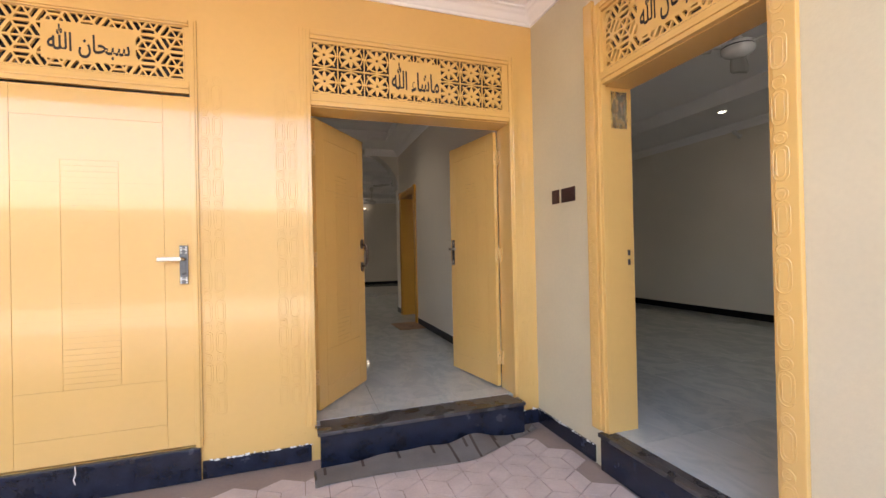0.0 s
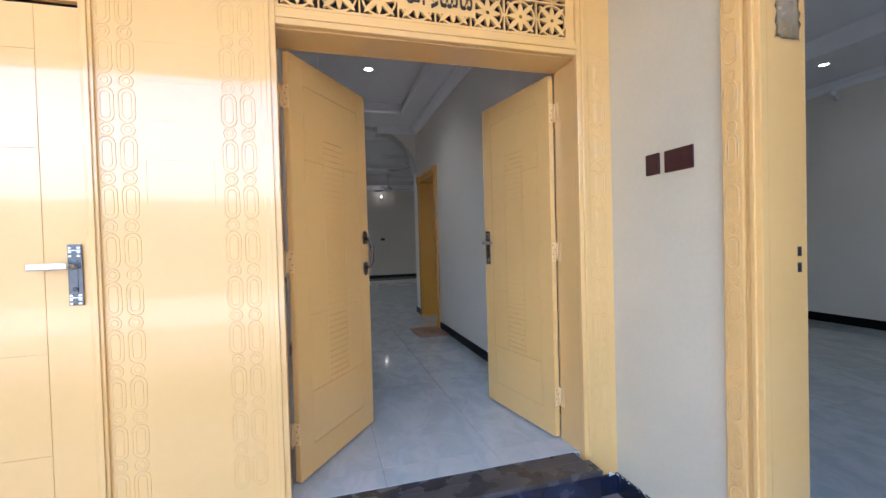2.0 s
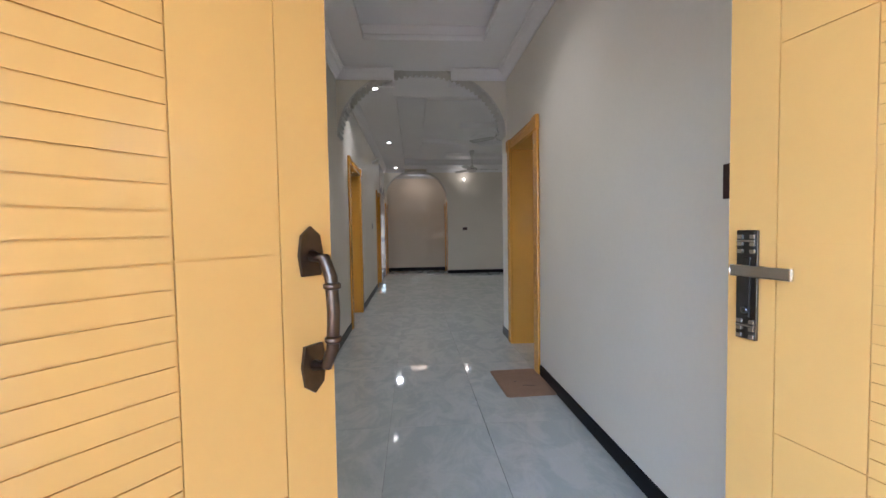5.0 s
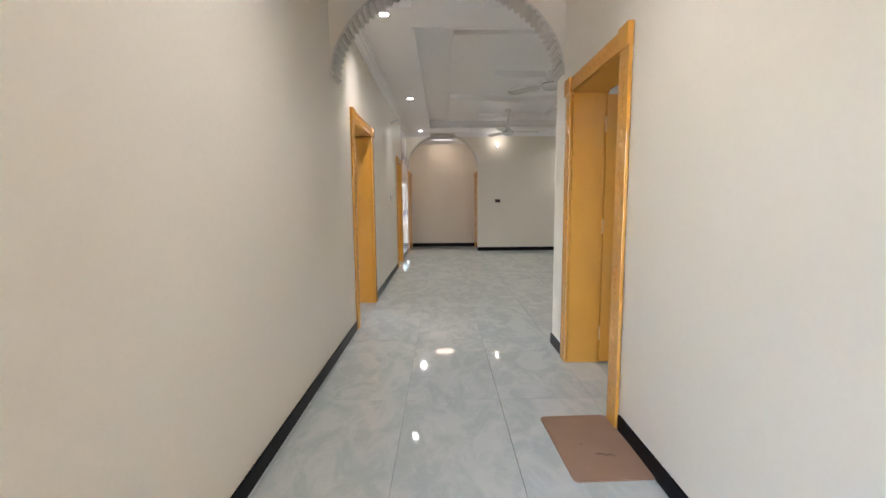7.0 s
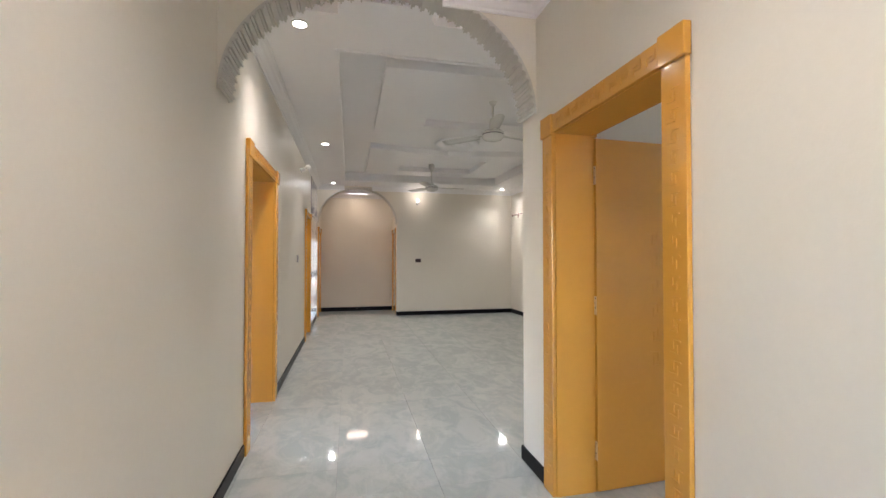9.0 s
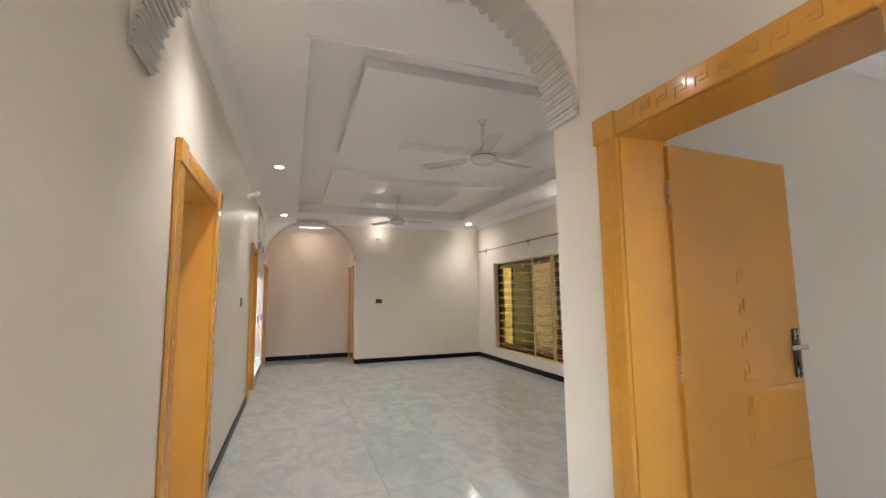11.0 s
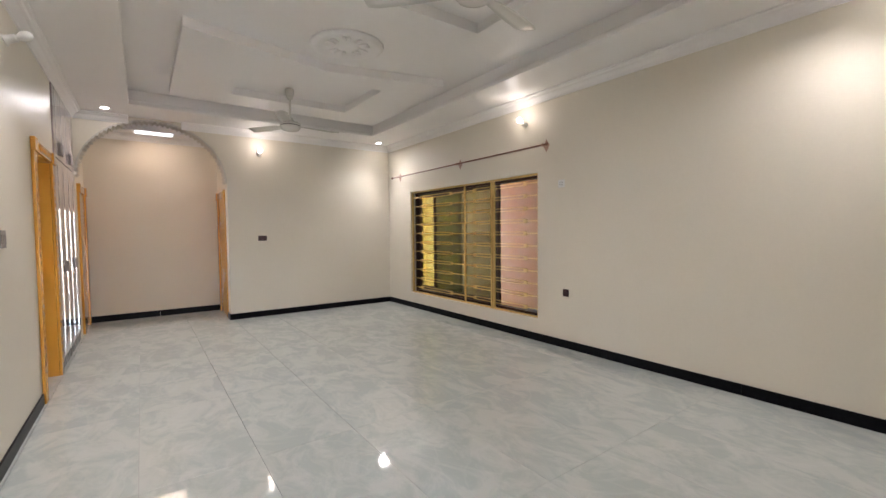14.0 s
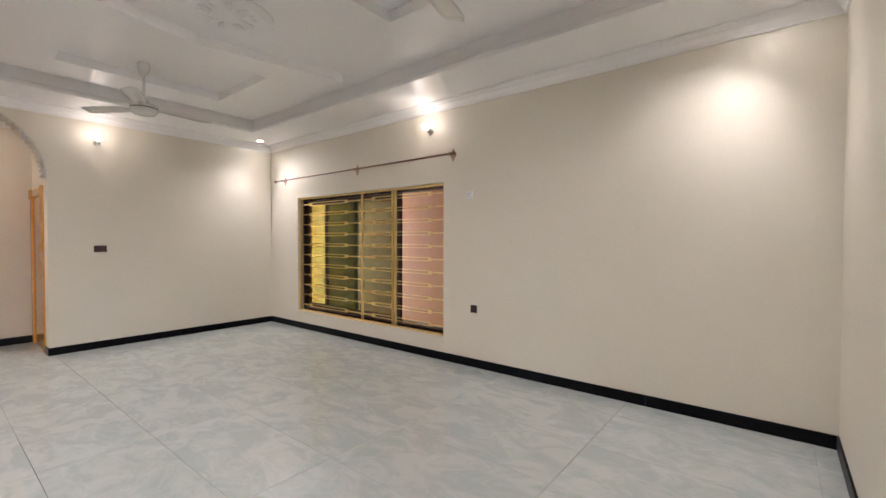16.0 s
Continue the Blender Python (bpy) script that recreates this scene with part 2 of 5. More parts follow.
def mesh_of(name, bm, mat):
    bmesh.ops.recalc_face_normals(bm, faces=bm.faces)
    me = bpy.data.meshes.new(name)
    bm.to_mesh(me)
    bm.free()
    me.materials.append(mat)
    return me


def part(name, bm, mat, parent=None, label=""):
    """Links a bmesh as one mesh object, under a thing or a part."""
    ob = new(name, mesh_of(name, bm, mat))
    if parent is not None:
        ob.parent = parent
    if label:
        ob["label"] = label
    return ob


def thing(name, at, label, category, group="", kind=""):
    """An Empty at a thing's base."""
    ob = new(name)
    ob.empty_display_size = 0.05
    ob.matrix_basis = at
    return tagged(ob, label, category, group, kind)


def setting(name, bm, mat, label, category):
    return tagged(part(name, bm, mat), label, category, kind="structure")


def wall_boxes(bm, axis, a0, a1, b0, b1, z0, z1, holes=()):
    """A wall of thickness a0..a1 that runs b0..b1 along the other axis, with rectangular holes (b0, b1, z0, z1)."""
    def put(p, q, u, v):
        if q - p > 1e-4 and v - u > 1e-4:
            if axis == "x":
                box(bm, a0, a1, p, q, u, v)
            else:
                box(bm, p, q, a0, a1, u, v)
    at = b0
    for h0, h1, u, v in sorted(holes):
        put(at, h0, z0, z1)
        put(h0, h1, z0, u)
        put(h0, h1, v, z1)
        at = h1
    put(at, b1, z0, z1)


def plate(bm, outline, hole_pts, y0, y1):
    """A flat plate in the x-z plane between an outer outline and a hole outline of the same number of points."""
    n = len(outline)
    ro = [[bm.verts.new((x, y, z)) for x, z in outline] for y in (y0, y1)]
    ri = [[bm.verts.new((x, y, z)) for x, z in hole_pts] for y in (y0, y1)]
    for i in range(n):
        j = (i + 1) % n
        for k in (0, 1):
            bm.faces.new((ro[k][i], ro[k][j], ri[k][j], ri[k][i]))
        bm.faces.new((ro[0][i], ro[0][j], ro[1][j], ro[1][i]))
        bm.faces.new((ri[0][i], ri[0][j], ri[1][j], ri[1][i]))


# ---------------------------------------------------------------- plan
XL, XR = 0.0, 1.908            # hall side walls
FO, FI = 2.767, 2.997          # house front, outer and inner face
PF = -0.234                    # porch floor
PR = 1.929                     # porch side wall
A0, A1 = 7.613, 7.830          # first arch
RX = 4.746                     # lounge window wall
B0, B1 = 15.156, 15.370        # second arch and end wall of the lounge
PB = 16.30                     # back wall of the passage
SOF, TOP = 3.06, 3.40          # soffit, roof
DX = 6.70                      # side room's far wall

# ---------------------------------------------------------------- walls
bm = bmesh.new()
wall_boxes(bm, "y", FO, FO + 0.05, -9.0, PR, PF - 0.1, TOP, [(-1.565, -0.492, -0.03, 2.595), (0.203, 1.725, -0.032, 2.62)])
setting("wall_front", bm, PAINT, "glossy yellow painted house front under the porch", "wall")
bm = bmesh.new()
wall_boxes(bm, "y", FO + 0.05, FI, -4.2, XR, -0.05, TOP, [(-1.565, -0.492, -0.03, 2.595), (0.203, 1.725, -0.032, 2.62)])
setting("wall_hall_south", bm, WALL, "cream inner face of the entrance wall", "wall")
bm = bmesh.new()
wall_boxes(bm, "x", PR, PR + 0.04, -4.0, FO + 0.05, PF - 0.1, TOP, [(0.94, 1.94, -0.032, 2.62)])
setting("wall_porch_east", bm, WALL_OUT, "beige painted porch side wall with scuffs", "wall")
bm = bmesh.new()
wall_boxes(bm, "x", PR + 0.04, 2.14, -4.0, FO + 0.05, -0.05, TOP, [(0.94, 1.94, -0.032, 2.62)])
setting("wall_side_room_west", bm, WALL, "cream inner wall of the side room", "wall")
bm = bmesh.new()
wall_boxes(bm, "x", XR, 2.14, FO + 0.05, A1, -0.05, TOP, [(6.46, 7.35, -0.05, 2.13)])
setting("wall_hall_east", bm, WALL, "smooth cream painted hall wall", "wall")
bm = bmesh.new()
wall_boxes(bm, "x", -0.23, XL, FI, 16.5, -0.05, TOP, [(8.40, 9.44, -0.05, 2.13), (12.50, 13.27, -0.05, 2.10), (13.52, 15.08, -0.05, 3.03)])
setting("wall_hall_west", bm, WALL, "long smooth cream painted wall", "wall")
bm = bmesh.new()
wall_boxes(bm, "y", A0, A1, 2.14, DX + 0.2, -0.05, TOP)
setting("wall_lounge_south", bm, WALL, "cream painted lounge wall with switches", "wall")
bm = bmesh.new()
wall_boxes(bm, "x", RX, RX + 0.23, A1, B1, -0.05, TOP, [(11.28, 14.33, 0.275, 2.115)])
setting("wall_lounge_east", bm, WALL, "cream painted lounge wall with a wide window", "wall")
bm = bmesh.new()
wall_boxes(bm, "y", B0, B1, 1.843, RX, -0.05, TOP)
setting("wall_lounge_north", bm, WALL, "cream painted end wall of the lounge", "wall")
bm = bmesh.new()
wall_boxes(bm, "y", PB, PB + 0.2, XL, 2.1, -0.05, TOP)
setting("wall_passage_north", bm, WALL, "cream painted wall behind the far arch", "wall")
bm = bmesh.new()
wall_boxes(bm, "x", 1.86, 2.1, B1, PB, -0.05, TOP)
setting("wall_passage_east", bm, WALL, "cream passage side wall", "wall")
bm = bmesh.new()
wall_boxes(bm, "x", DX, DX + 0.2, -1.4, A0, -0.05, TOP)
wall_boxes(bm, "y", -1.4, -1.2, 2.14, DX, -0.05, TOP, [(2.3, 3.7, 0.8, 2.2)])
setting("wall_side_room_east", bm, WALL, "pale far walls of the side room", "wall")
bm = bmesh.new()
wall_boxes(bm, "x", -4.2, -4.0, 3.0, 16.2, -0.05, TOP, [(10.0, 11.2, 0.8, 2.2), (14.5, 15.7, 0.8, 2.2)])
wall_boxes(bm, "y", 7.3, 7.5, -4.0, -0.23, -0.05, TOP)
wall_boxes(bm, "y", 11.4, 11.6, -4.0, -0.23, -0.05, TOP)
wall_boxes(bm, "y", 16.0, 16.2, -4.0, -0.23, -0.05, TOP)
setting("wall_bedrooms", bm, WALL, "plain cream walls of the rooms beside the hall", "wall")
bm = bmesh.new()
wall_boxes(bm, "x", -9.2, -9.0, -4.0, FO, PF - 0.1, TOP)
setting("wall_porch_west", bm, WALL_OUT, "beige porch side wall", "wall")
# unseen walls, added to give the glossy front a skyline to reflect
bm = bmesh.new()
wall_boxes(bm, "y", -9.2, -9.0, -14.0, 14.0, PF - 0.1, 2.6)
wall_boxes(bm, "x", -14.2, -14.0, -9.2, 22.0, PF - 0.1, 2.6)
setting("wall_skyline", bm, SKYLINE, "unseen pale wall added as the skyline that the glossy front reflects", "wall")
bm = bmesh.new()
# the unseen upper height and end wall are added to hold back skylight
wall_boxes(bm, "x", 6.35, 6.55, A1, 19.0, PF - 0.1, 8.0)
wall_boxes(bm, "y", 18.8, 19.0, RX + 0.23, 6.35, PF - 0.1, 8.0)
setting("wall_alley", bm, PEACH, "peach painted outer wall seen through the window", "wall")

# arches
def arch(name, x0, x1, y0, y1, spring, crown, label, ribs):
    cx, a, b = (x0 + x1) / 2, (x1 - x0) / 2, crown - spring
    n = 48
    bm = bmesh.new()
    curve = [(cx + a * math.cos(math.pi * i / n), spring + b * math.sin(math.pi * i / n)) for i in range(n + 1)]
    for (xa, za), (xb, zb) in zip(curve, curve[1:]):
        v = [bm.verts.new(p) for p in ((xa, y0, za), (xb, y0, zb), (xb, y0, TOP), (xa, y0, TOP), (xa, y1, za), (xb, y1, zb), (xb, y1, TOP), (xa, y1, TOP))]
        for f in ((0, 1, 2, 3), (4, 5, 6, 7), (0, 1, 5, 4)):
            bm.faces.new([v[i] for i in f])
    bmesh.ops.remove_doubles(bm, verts=bm.verts, dist=1e-5)
    top = setting(name, bm, WALL, label, "arch")
    bm = bmesh.new()
    t = 0.012
    inner = [(cx + (a - t) * math.cos(math.pi * i / n), spring - 0.0 + (b - t) * math.sin(math.pi * i / n)) for i in range(n + 1)]
    for i in range(n):
        (xa, za), (xb, zb), (xc, zc), (xd, zd) = curve[i], curve[i + 1], inner[i + 1], inner[i]
        v = [bm.verts.new(p) for p in ((xa, y0 - 0.006, za), (xb, y0 - 0.006, zb), (xc, y0 - 0.006, zc), (xd, y0 - 0.006, zd), (xa, y1 + 0.006, za), (xb, y1 + 0.006, zb), (xc, y1 + 0.006, zc), (xd, y1 + 0.006, zd))]
        for f in ((0, 1, 2, 3), (4, 5, 6, 7), (3, 2, 6, 7)):
            bm.faces.new([v[k] for k in f])
    bmesh.ops.remove_doubles(bm, verts=bm.verts, dist=1e-5)
    part("arch_lining", bm, RIB, top)
    rib = bmesh.new()
    for k, (u0, u1, h) in enumerate(((-0.022, -0.006, 0.016), (-0.006, 0.004, 0.026), (0.008, 0.02, 0.012))):
        box(rib, -h, 0.002, y0 - 0.012, y1 + 0.012, u0, u1)
    me = mesh_of("rib", rib, RIB)
    for k in range(ribs):
        th = math.pi * (k + 0.5) / ribs
        x, z = cx + (a - t) * math.cos(th), spring + (b - t) * math.sin(th)
        nrm = math.atan2(math.sin(th) / b, math.cos(th) / a)
        ob = new("rib", me)
        ob.parent = top
        ob.matrix_basis = pose(x, 0, z, 0, -math.degrees(nrm), 0)
    return top


arch("arch_hall", XL, XR, A0, A1, 2.33, 3.105, "ribbed plaster arch between hall and lounge", 44)
arch("arch_far", XL, 1.843, B0, B1, 2.19, 3.045, "ribbed plaster arch at the lounge's far end", 44)

# ---------------------------------------------------------------- ceilings
def ring_ceiling(name, x0, x1, y0, y1, rx0, rx1, ry0, ry1, up, label):
    bm = bmesh.new()
    box(bm, x0, rx0, y0, y1, SOF, TOP)
    box(bm, rx1, x1, y0, y1, SOF, TOP)
    box(bm, rx0, rx1, y0, ry0, SOF, TOP)
    box(bm, rx0, rx1, ry1, y1, SOF, TOP)
    box(bm, rx0, rx1, ry0, ry1, up, TOP)
    bead = ((0.0, -0.012), (0.03, -0.012), (0.036, 0.004), (0.036, 0.03), (0.02, 0.045), (0.0, 0.045))
    sweep(bm, [(rx0, ry0, SOF), (rx1, ry0, SOF), (rx1, ry1, SOF), (rx0, ry1, SOF)], bead, True)
    return setting(name, bm, CEIL, label, "ceiling")


ring_ceiling("ceiling_hall", XL, XR, FI, A0, 0.36, 1.56, 3.45, 6.85, 3.20, "white plaster hall ceiling with a sunk tray")
ceil = ring_ceiling("ceiling_lounge", XL, RX, A1, B0, 0.60, 4.05, 8.52, 14.42, 3.24, "white plaster lounge ceiling with stepped geometric panels")
bm = bmesh.new()
# two plates with square openings, the sides that face each other cut to a chevron
for side, ya, yb, mid, hole in ((1, 8.95, 11.02, 10.80, (9.60, 10.60)), (-1, 14.05, 11.90, 12.20, (12.45, 13.60))):
    lo, hi = hole
    near, far = (min(ya, yb), lo) if side > 0 else (hi, max(ya, yb))
    box(bm, 1.05, 3.76, near, far, 3.15, 3.24)
    box(bm, 1.05, 1.68, lo, hi, 3.15, 3.24)
    box(bm, 3.20, 3.76, lo, hi, 3.15, 3.24)
    e = hi if side > 0 else lo
    pts = [(1.05, e), (3.76, e), (3.76, yb), (2.40, mid), (1.05, yb)]
    prism(bm, pts if side > 0 else pts[::-1], 3.15, 3.24)
med = bmesh.new()
lathe(med, [(0.02, 3.215), (0.05, 3.21), (0.10, 3.216), (0.12, 3.228), (0.25, 3.228), (0.27, 3.215), (0.31, 3.205), (0.34, 3.212), (0.36, 3.232)], 48)
for k in range(14):
    a = 2 * math.pi * (k + 0.25 * math.sin(k * 2.3)) / 14
    leaf = bmesh.new()
    bmesh.ops.create_icosphere(leaf, subdivisions=2, radius=1)
    leaf.transform(Matrix.Translation((0.17 * math.cos(a), 0.17 * math.sin(a), 3.222)) @ Matrix.Rotation(a, 4, "Z") @ Matrix.Diagonal((0.055, 0.022, 0.014, 1)))
    join(med, leaf)
join(bm, med, Matrix.Translation((2.43, 11.68, 0.008)))
sub = setting("ceiling_lounge_panels", bm, CEIL, "stepped white plaster ceiling panels with a round rose", "ceiling")
bm = bmesh.new()
box(bm, XL, 1.86, B1, PB, 3.03, TOP)
setting("ceiling_passage", bm, CEIL, "white passage ceiling", "ceiling")
bm = bmesh.new()
box(bm, 2.14, DX, -1.2, A0, 3.26, TOP)
box(bm, 2.14, 2.75, -1.2, A0, SOF, 3.26)
box(bm, 5.55, DX, -1.2, A0, SOF, 3.26)
box(bm, 2.75, 5.55, 7.0, A0, SOF, 3.26)
box(bm, 2.75, 5.55, -1.2, -0.6, SOF, 3.26)
setting("ceiling_side_room", bm, CEIL, "white side room ceiling with a tray", "ceiling")
bm = bmesh.new()
box(bm, -4.0, -0.23, 3.0, 16.0, 3.1, TOP)
setting("ceiling_bedrooms", bm, CEIL, "plain white ceiling", "ceiling")
bm = bmesh.new()
box(bm, -9.0, PR, -0.15, FO, 3.05, 3.35)
setting("ceiling_porch", bm, CEIL, "white porch ceiling", "ceiling")
bm = bmesh.new()
# this box runs on unseen over the alley, a blocker leaving a thin slot
box(bm, -4.4, 6.3462, FO, 19.0, TOP, TOP + 0.15)
box(bm, 6.3462, 7.0, FO, A1, TOP, TOP + 0.15)
box(bm, -9.2, PR, -0.35, FO, 3.35, TOP + 0.15)
box(bm, PR, 7.0, -4.0, FO, TOP, TOP + 0.15)
setting("roof", bm, CONCRETE, "flat concrete roof slab, run on over the alley to dim it", "roof")

CROWN = ((0.0, -0.105), (0.014, -0.105), (0.02, -0.088), (0.03, -0.08), (0.055, -0.045), (0.075, -0.034), (0.085, -0.02), (0.105, -0.014), (0.105, 0.0), (0.0, 0.0))
G0, G1 = 0.643, 1.28            # the cornices stop either side of the arch crowns
for name, runs, closed in (
    ("trim_cornice_lounge", [[(G1, A1, SOF), (RX, A1, SOF), (RX, B0, SOF), (G1 - 0.03, B0, SOF)], [(G0 - 0.03, B0, SOF), (XL, B0, SOF), (XL, A1, SOF), (G0, A1, SOF)]], False),
    ("trim_cornice_hall", [[(G0, A0, SOF), (XL, A0, SOF), (XL, FI, SOF), (XR, FI, SOF), (XR, A0, SOF), (G1, A0, SOF)]], False),
    ("trim_cornice_porch", [[(-9.0, -0.15, 3.05), (PR, -0.15, 3.05), (PR, FO, 3.05), (-9.0, FO, 3.05)]], True),
    ("trim_cornice_side_room", [[(2.14, -1.2, SOF), (DX, -1.2, SOF), (DX, A0, SOF), (2.14, A0, SOF)]], True),
    ("trim_cornice_passage", [[(XL, B1, 3.03), (1.86, B1, 3.03), (1.86, PB, 3.03), (XL, PB, 3.03)]], True),
):
    bm = bmesh.new()
    for run in runs:
        sweep(bm, run, CROWN, closed)
    setting(name, bm, CEIL, "white plaster cornice along the ceiling", "cornice")

# ---------------------------------------------------------------- floors and skirting
bm = bmesh.new()
box(bm, -4.2, DX + 0.2, FO + 0.05, PB + 0.2, -0.30, -0.010)
box(bm, PR + 0.02, DX + 0.2, -1.4, FO + 0.05, -0.30, -0.010)
floor = setting("floor", bm, GROUT, "grouted bed under the polished floor tiles", "floor")
bm = bmesh.new()
s = 3000.0
box(bm, -s, s, -s, s, PF - 0.32, PF - 0.012)
setting("ground", bm, YARD, "dusty ground around the house", "ground")


def skirting(n, axis, at, side, b0, b1, z0, z1, mat=BLACK):
    """A stone skirting on a wall face; side is the way it stands out."""
    bm = bmesh.new()
    lo, hi = (at, at + 0.013 * side) if side > 0 else (at + 0.013 * side, at)
    k = max(1, round((b1 - b0) / 1.2))
    for i in range(k):
        p, q = b0 + (b1 - b0) * i / k + 0.001, b0 + (b1 - b0) * (i + 1) / k - 0.001
        if axis == "x":
            box(bm, lo, hi, p, q, z0, z1)
        else:
            box(bm, p, q, lo, hi, z0, z1)
    setting(f"baseboard_{n}", bm, mat, "black polished granite skirting at the wall's foot", "skirting")


for i, row in enumerate((
    ("x", XL, 1, FI, 8.275, 0, 0.088), ("x", XL, 1, 9.565, 12.39, 0, 0.088), ("x", XL, 1, 13.38, 13.52, 0, 0.088),
    ("x", XR, -1, FI, 6.33, 0, 0.09), ("x", XR, -1, 7.49, A1 + 0.013, 0, 0.09), ("y", A1, 1, XR, RX, 0, 0.095),
    ("x", RX, -1, A1, B0, 0, 0.095), ("y", B0, -1, 1.83, RX, 0, 0.095), ("x", 1.843, -1, B0 - 0.01, B1, 0, 0.095),
    ("y", PB, -1, XL, 1.86, 0, 0.1), ("x", DX, -1, -1.2, A0, 0, 0.11), ("y", A0, -1, 2.14, DX, 0, 0.11), ("x", 2.14, 1, 2.1, 6.3, 0, 0.11),
)):
    skirting(i + 1, *row)
for i, row in enumerate((
    ("y", FO, -1, -0.47, 0.18, PF, -0.125), ("y", FO, -1, 1.75, PR, PF, -0.125), ("x", PR, -1, 2.07, FO, PF, -0.125), ("x", PR, -1, -4.0, 0.84, PF, -0.125),
    ("y", FO, -1, -9.0, -1.6, PF, -0.125),
)):
    skirting(20 + i, *row, mat=RISER)


# ---------------------------------------------------------------- lamps
def spot(at, watts, turn, cone, color=(1.0, 0.965, 0.92)):
    """The beam of a recessed lamp, full straight down and fading to the sides."""
    d = bpy.data.lights.new("downlight_beam", "SPOT")
    d.energy, d.color, d.spot_size, d.spot_blend, d.shadow_soft_size = watts, color, radians(cone), 1.0, 0.05
    o = new("downlight_beam", d)
    o.matrix_world = pose(*at) @ turn
    return o


def window_light(at, w, h, watts):
    """The sky's light in the opening of a window."""
    d = bpy.data.lights.new("window_light", "AREA")
    d.shape, d.size, d.size_y, d.energy, d.color = "RECTANGLE", w, h, watts, (0.90, 0.95, 1.0)
    new("window_light", d).matrix_world = at


window_light(pose(3.0, -1.25, 1.5, 90, 0, 180) @ pose(0, 0, 0, 0, 180, 0), 1.3, 1.3, 1.6)
window_light(pose(-4.05, 10.6, 1.5, 0, -90, 0), 1.3, 1.2, 0.37)
window_light(pose(-4.05, 15.1, 1.5, 0, -90, 0), 1.3, 1.2, 0.37)


def bulb(at, watts, color=(1.0, 0.82, 0.62), r=0.035):
    d = bpy.data.lights.new("bulb_light", "POINT")
    d.energy, d.color, d.shadow_soft_size = watts, color, r
    o = new("bulb_light", d)
    o.matrix_world = pose(*at)
    return o


# the last one is unseen, added to brighten the open inner door
DOWNLIGHTS = ((0.37, 8.20, SOF), (0.37, 11.46, SOF), (0.37, 14.79, SOF), (4.38, 14.85, SOF), (4.38, 8.22, SOF), (0.955, 5.70, 3.20), (5.86, 4.18, SOF), (2.55, 5.3, SOF))
SCONCES = (((0.0, 11.71, 2.70), 1, "x"), ((2.33, B0, 2.69), -1, "y"), ((RX, 11.48, 2.73), -1, "x"), ((DX, 4.54, 2.86), -1, "x"))


def downlights():
    bm = bmesh.new()
    lathe(bm, [(0.058, 0.0), (0.062, -0.004), (0.060, -0.009), (0.048, -0.010), (0.044, -0.004)], 28, caps=False)
    ring = mesh_of("rim", bm, WHITE_PL)
    bm = bmesh.new()
    lathe(bm, [(0.045, -0.004), (0.03, -0.006), (0.001, -0.0065)], 28, caps=False)
    disc = mesh_of("lens", bm, LAMP_HOT)
    for x, y, z in DOWNLIGHTS:
        t = thing("downlight", pose(x, y, z), "round white recessed downlight, lit, in the plaster ceiling", "ceiling lamp", "recessed downlights")
        new("rim", ring).parent = t
        new("lens", disc).parent = t
        # the lounge lamps are swivelled a little towards the room's middle
        away = Vector((2.4 - x, 11.5 - y, 0)).normalized()
        turn = Matrix.Rotation(radians(29), 4, Vector((0, 0, -1)).cross(away)) if y > 7 else Matrix.Identity(4)
        spot((x, y, z - 0.02), 0.8 if x > 5 else 1.7 if x > 2 and y < 7 else 3.6 if y < 7 else 2.4 if x > 4 and y < 9 else 3.4, turn, 130 if y > 7 else 134)


def sconces():
    bm = bmesh.new()
    lathe(bm, [(0.04, 0.0), (0.042, 0.01), (0.03, 0.02), (0.024, 0.06), (0.03, 0.075)], 20)
    holder = mesh_of("holder", bm, WHITE_PL)
    bm = bmesh.new()
    lathe(bm, [(0.014, 0.07), (0.02, 0.085), (0.035, 0.11), (0.036, 0.13), (0.028, 0.15), (0.012, 0.162), (0.001, 0.165)], 20, caps=False)
    globe = mesh_of("bulb", bm, BULB_HOT)
    off = globe.copy()
    off.materials[0] = WHITE_PL
    for i, ((x, y, z), side, axis) in enumerate(SCONCES):
        lit = i in (1, 2)
        turn = pose(x, y, z, 0, 65 * side, 0) if axis == "x" else pose(x, y, z, -65 * side, 0, 0)
        t = thing("wall_lamp", turn, "white wall lamp holder with a glowing warm bulb" if lit else "white wall lamp holder with an unlit bulb", "wall lamp", "wall lamps")
        new("holder", holder).parent = t
        new("bulb", globe if lit else off).parent = t
        if lit:
            p = turn @ Vector((0, 0, 0.26))
            bulb(p, 0.048, (1.0, 0.90, 0.80))


downlights()
sconces()
d = bpy.data.lights.new("passage_panel_light", "AREA")
d.shape, d.size, d.size_y, d.energy, d.color = "RECTANGLE", 0.48, 0.48, 0.09, (1.0, 0.66, 0.38)
o = new("passage_panel_light", d)
o.matrix_world = pose(0.93, 15.76, 2.985)
t = thing("light_panel", pose(0.93, 15.76, 3.03), "square white ceiling light panel, lit", "ceiling lamp")
bm = bmesh.new()
soft_box(bm, -0.27, 0.27, -0.27, 0.27, -0.03, 0.0, 0.004)
part("frame", bm, WHITE_PL, t)
bm = bmesh.new()
box(bm, -0.25, 0.25, -0.25, 0.25, -0.034, -0.0305)
part("diffuser", bm, PANEL_HOT, t)


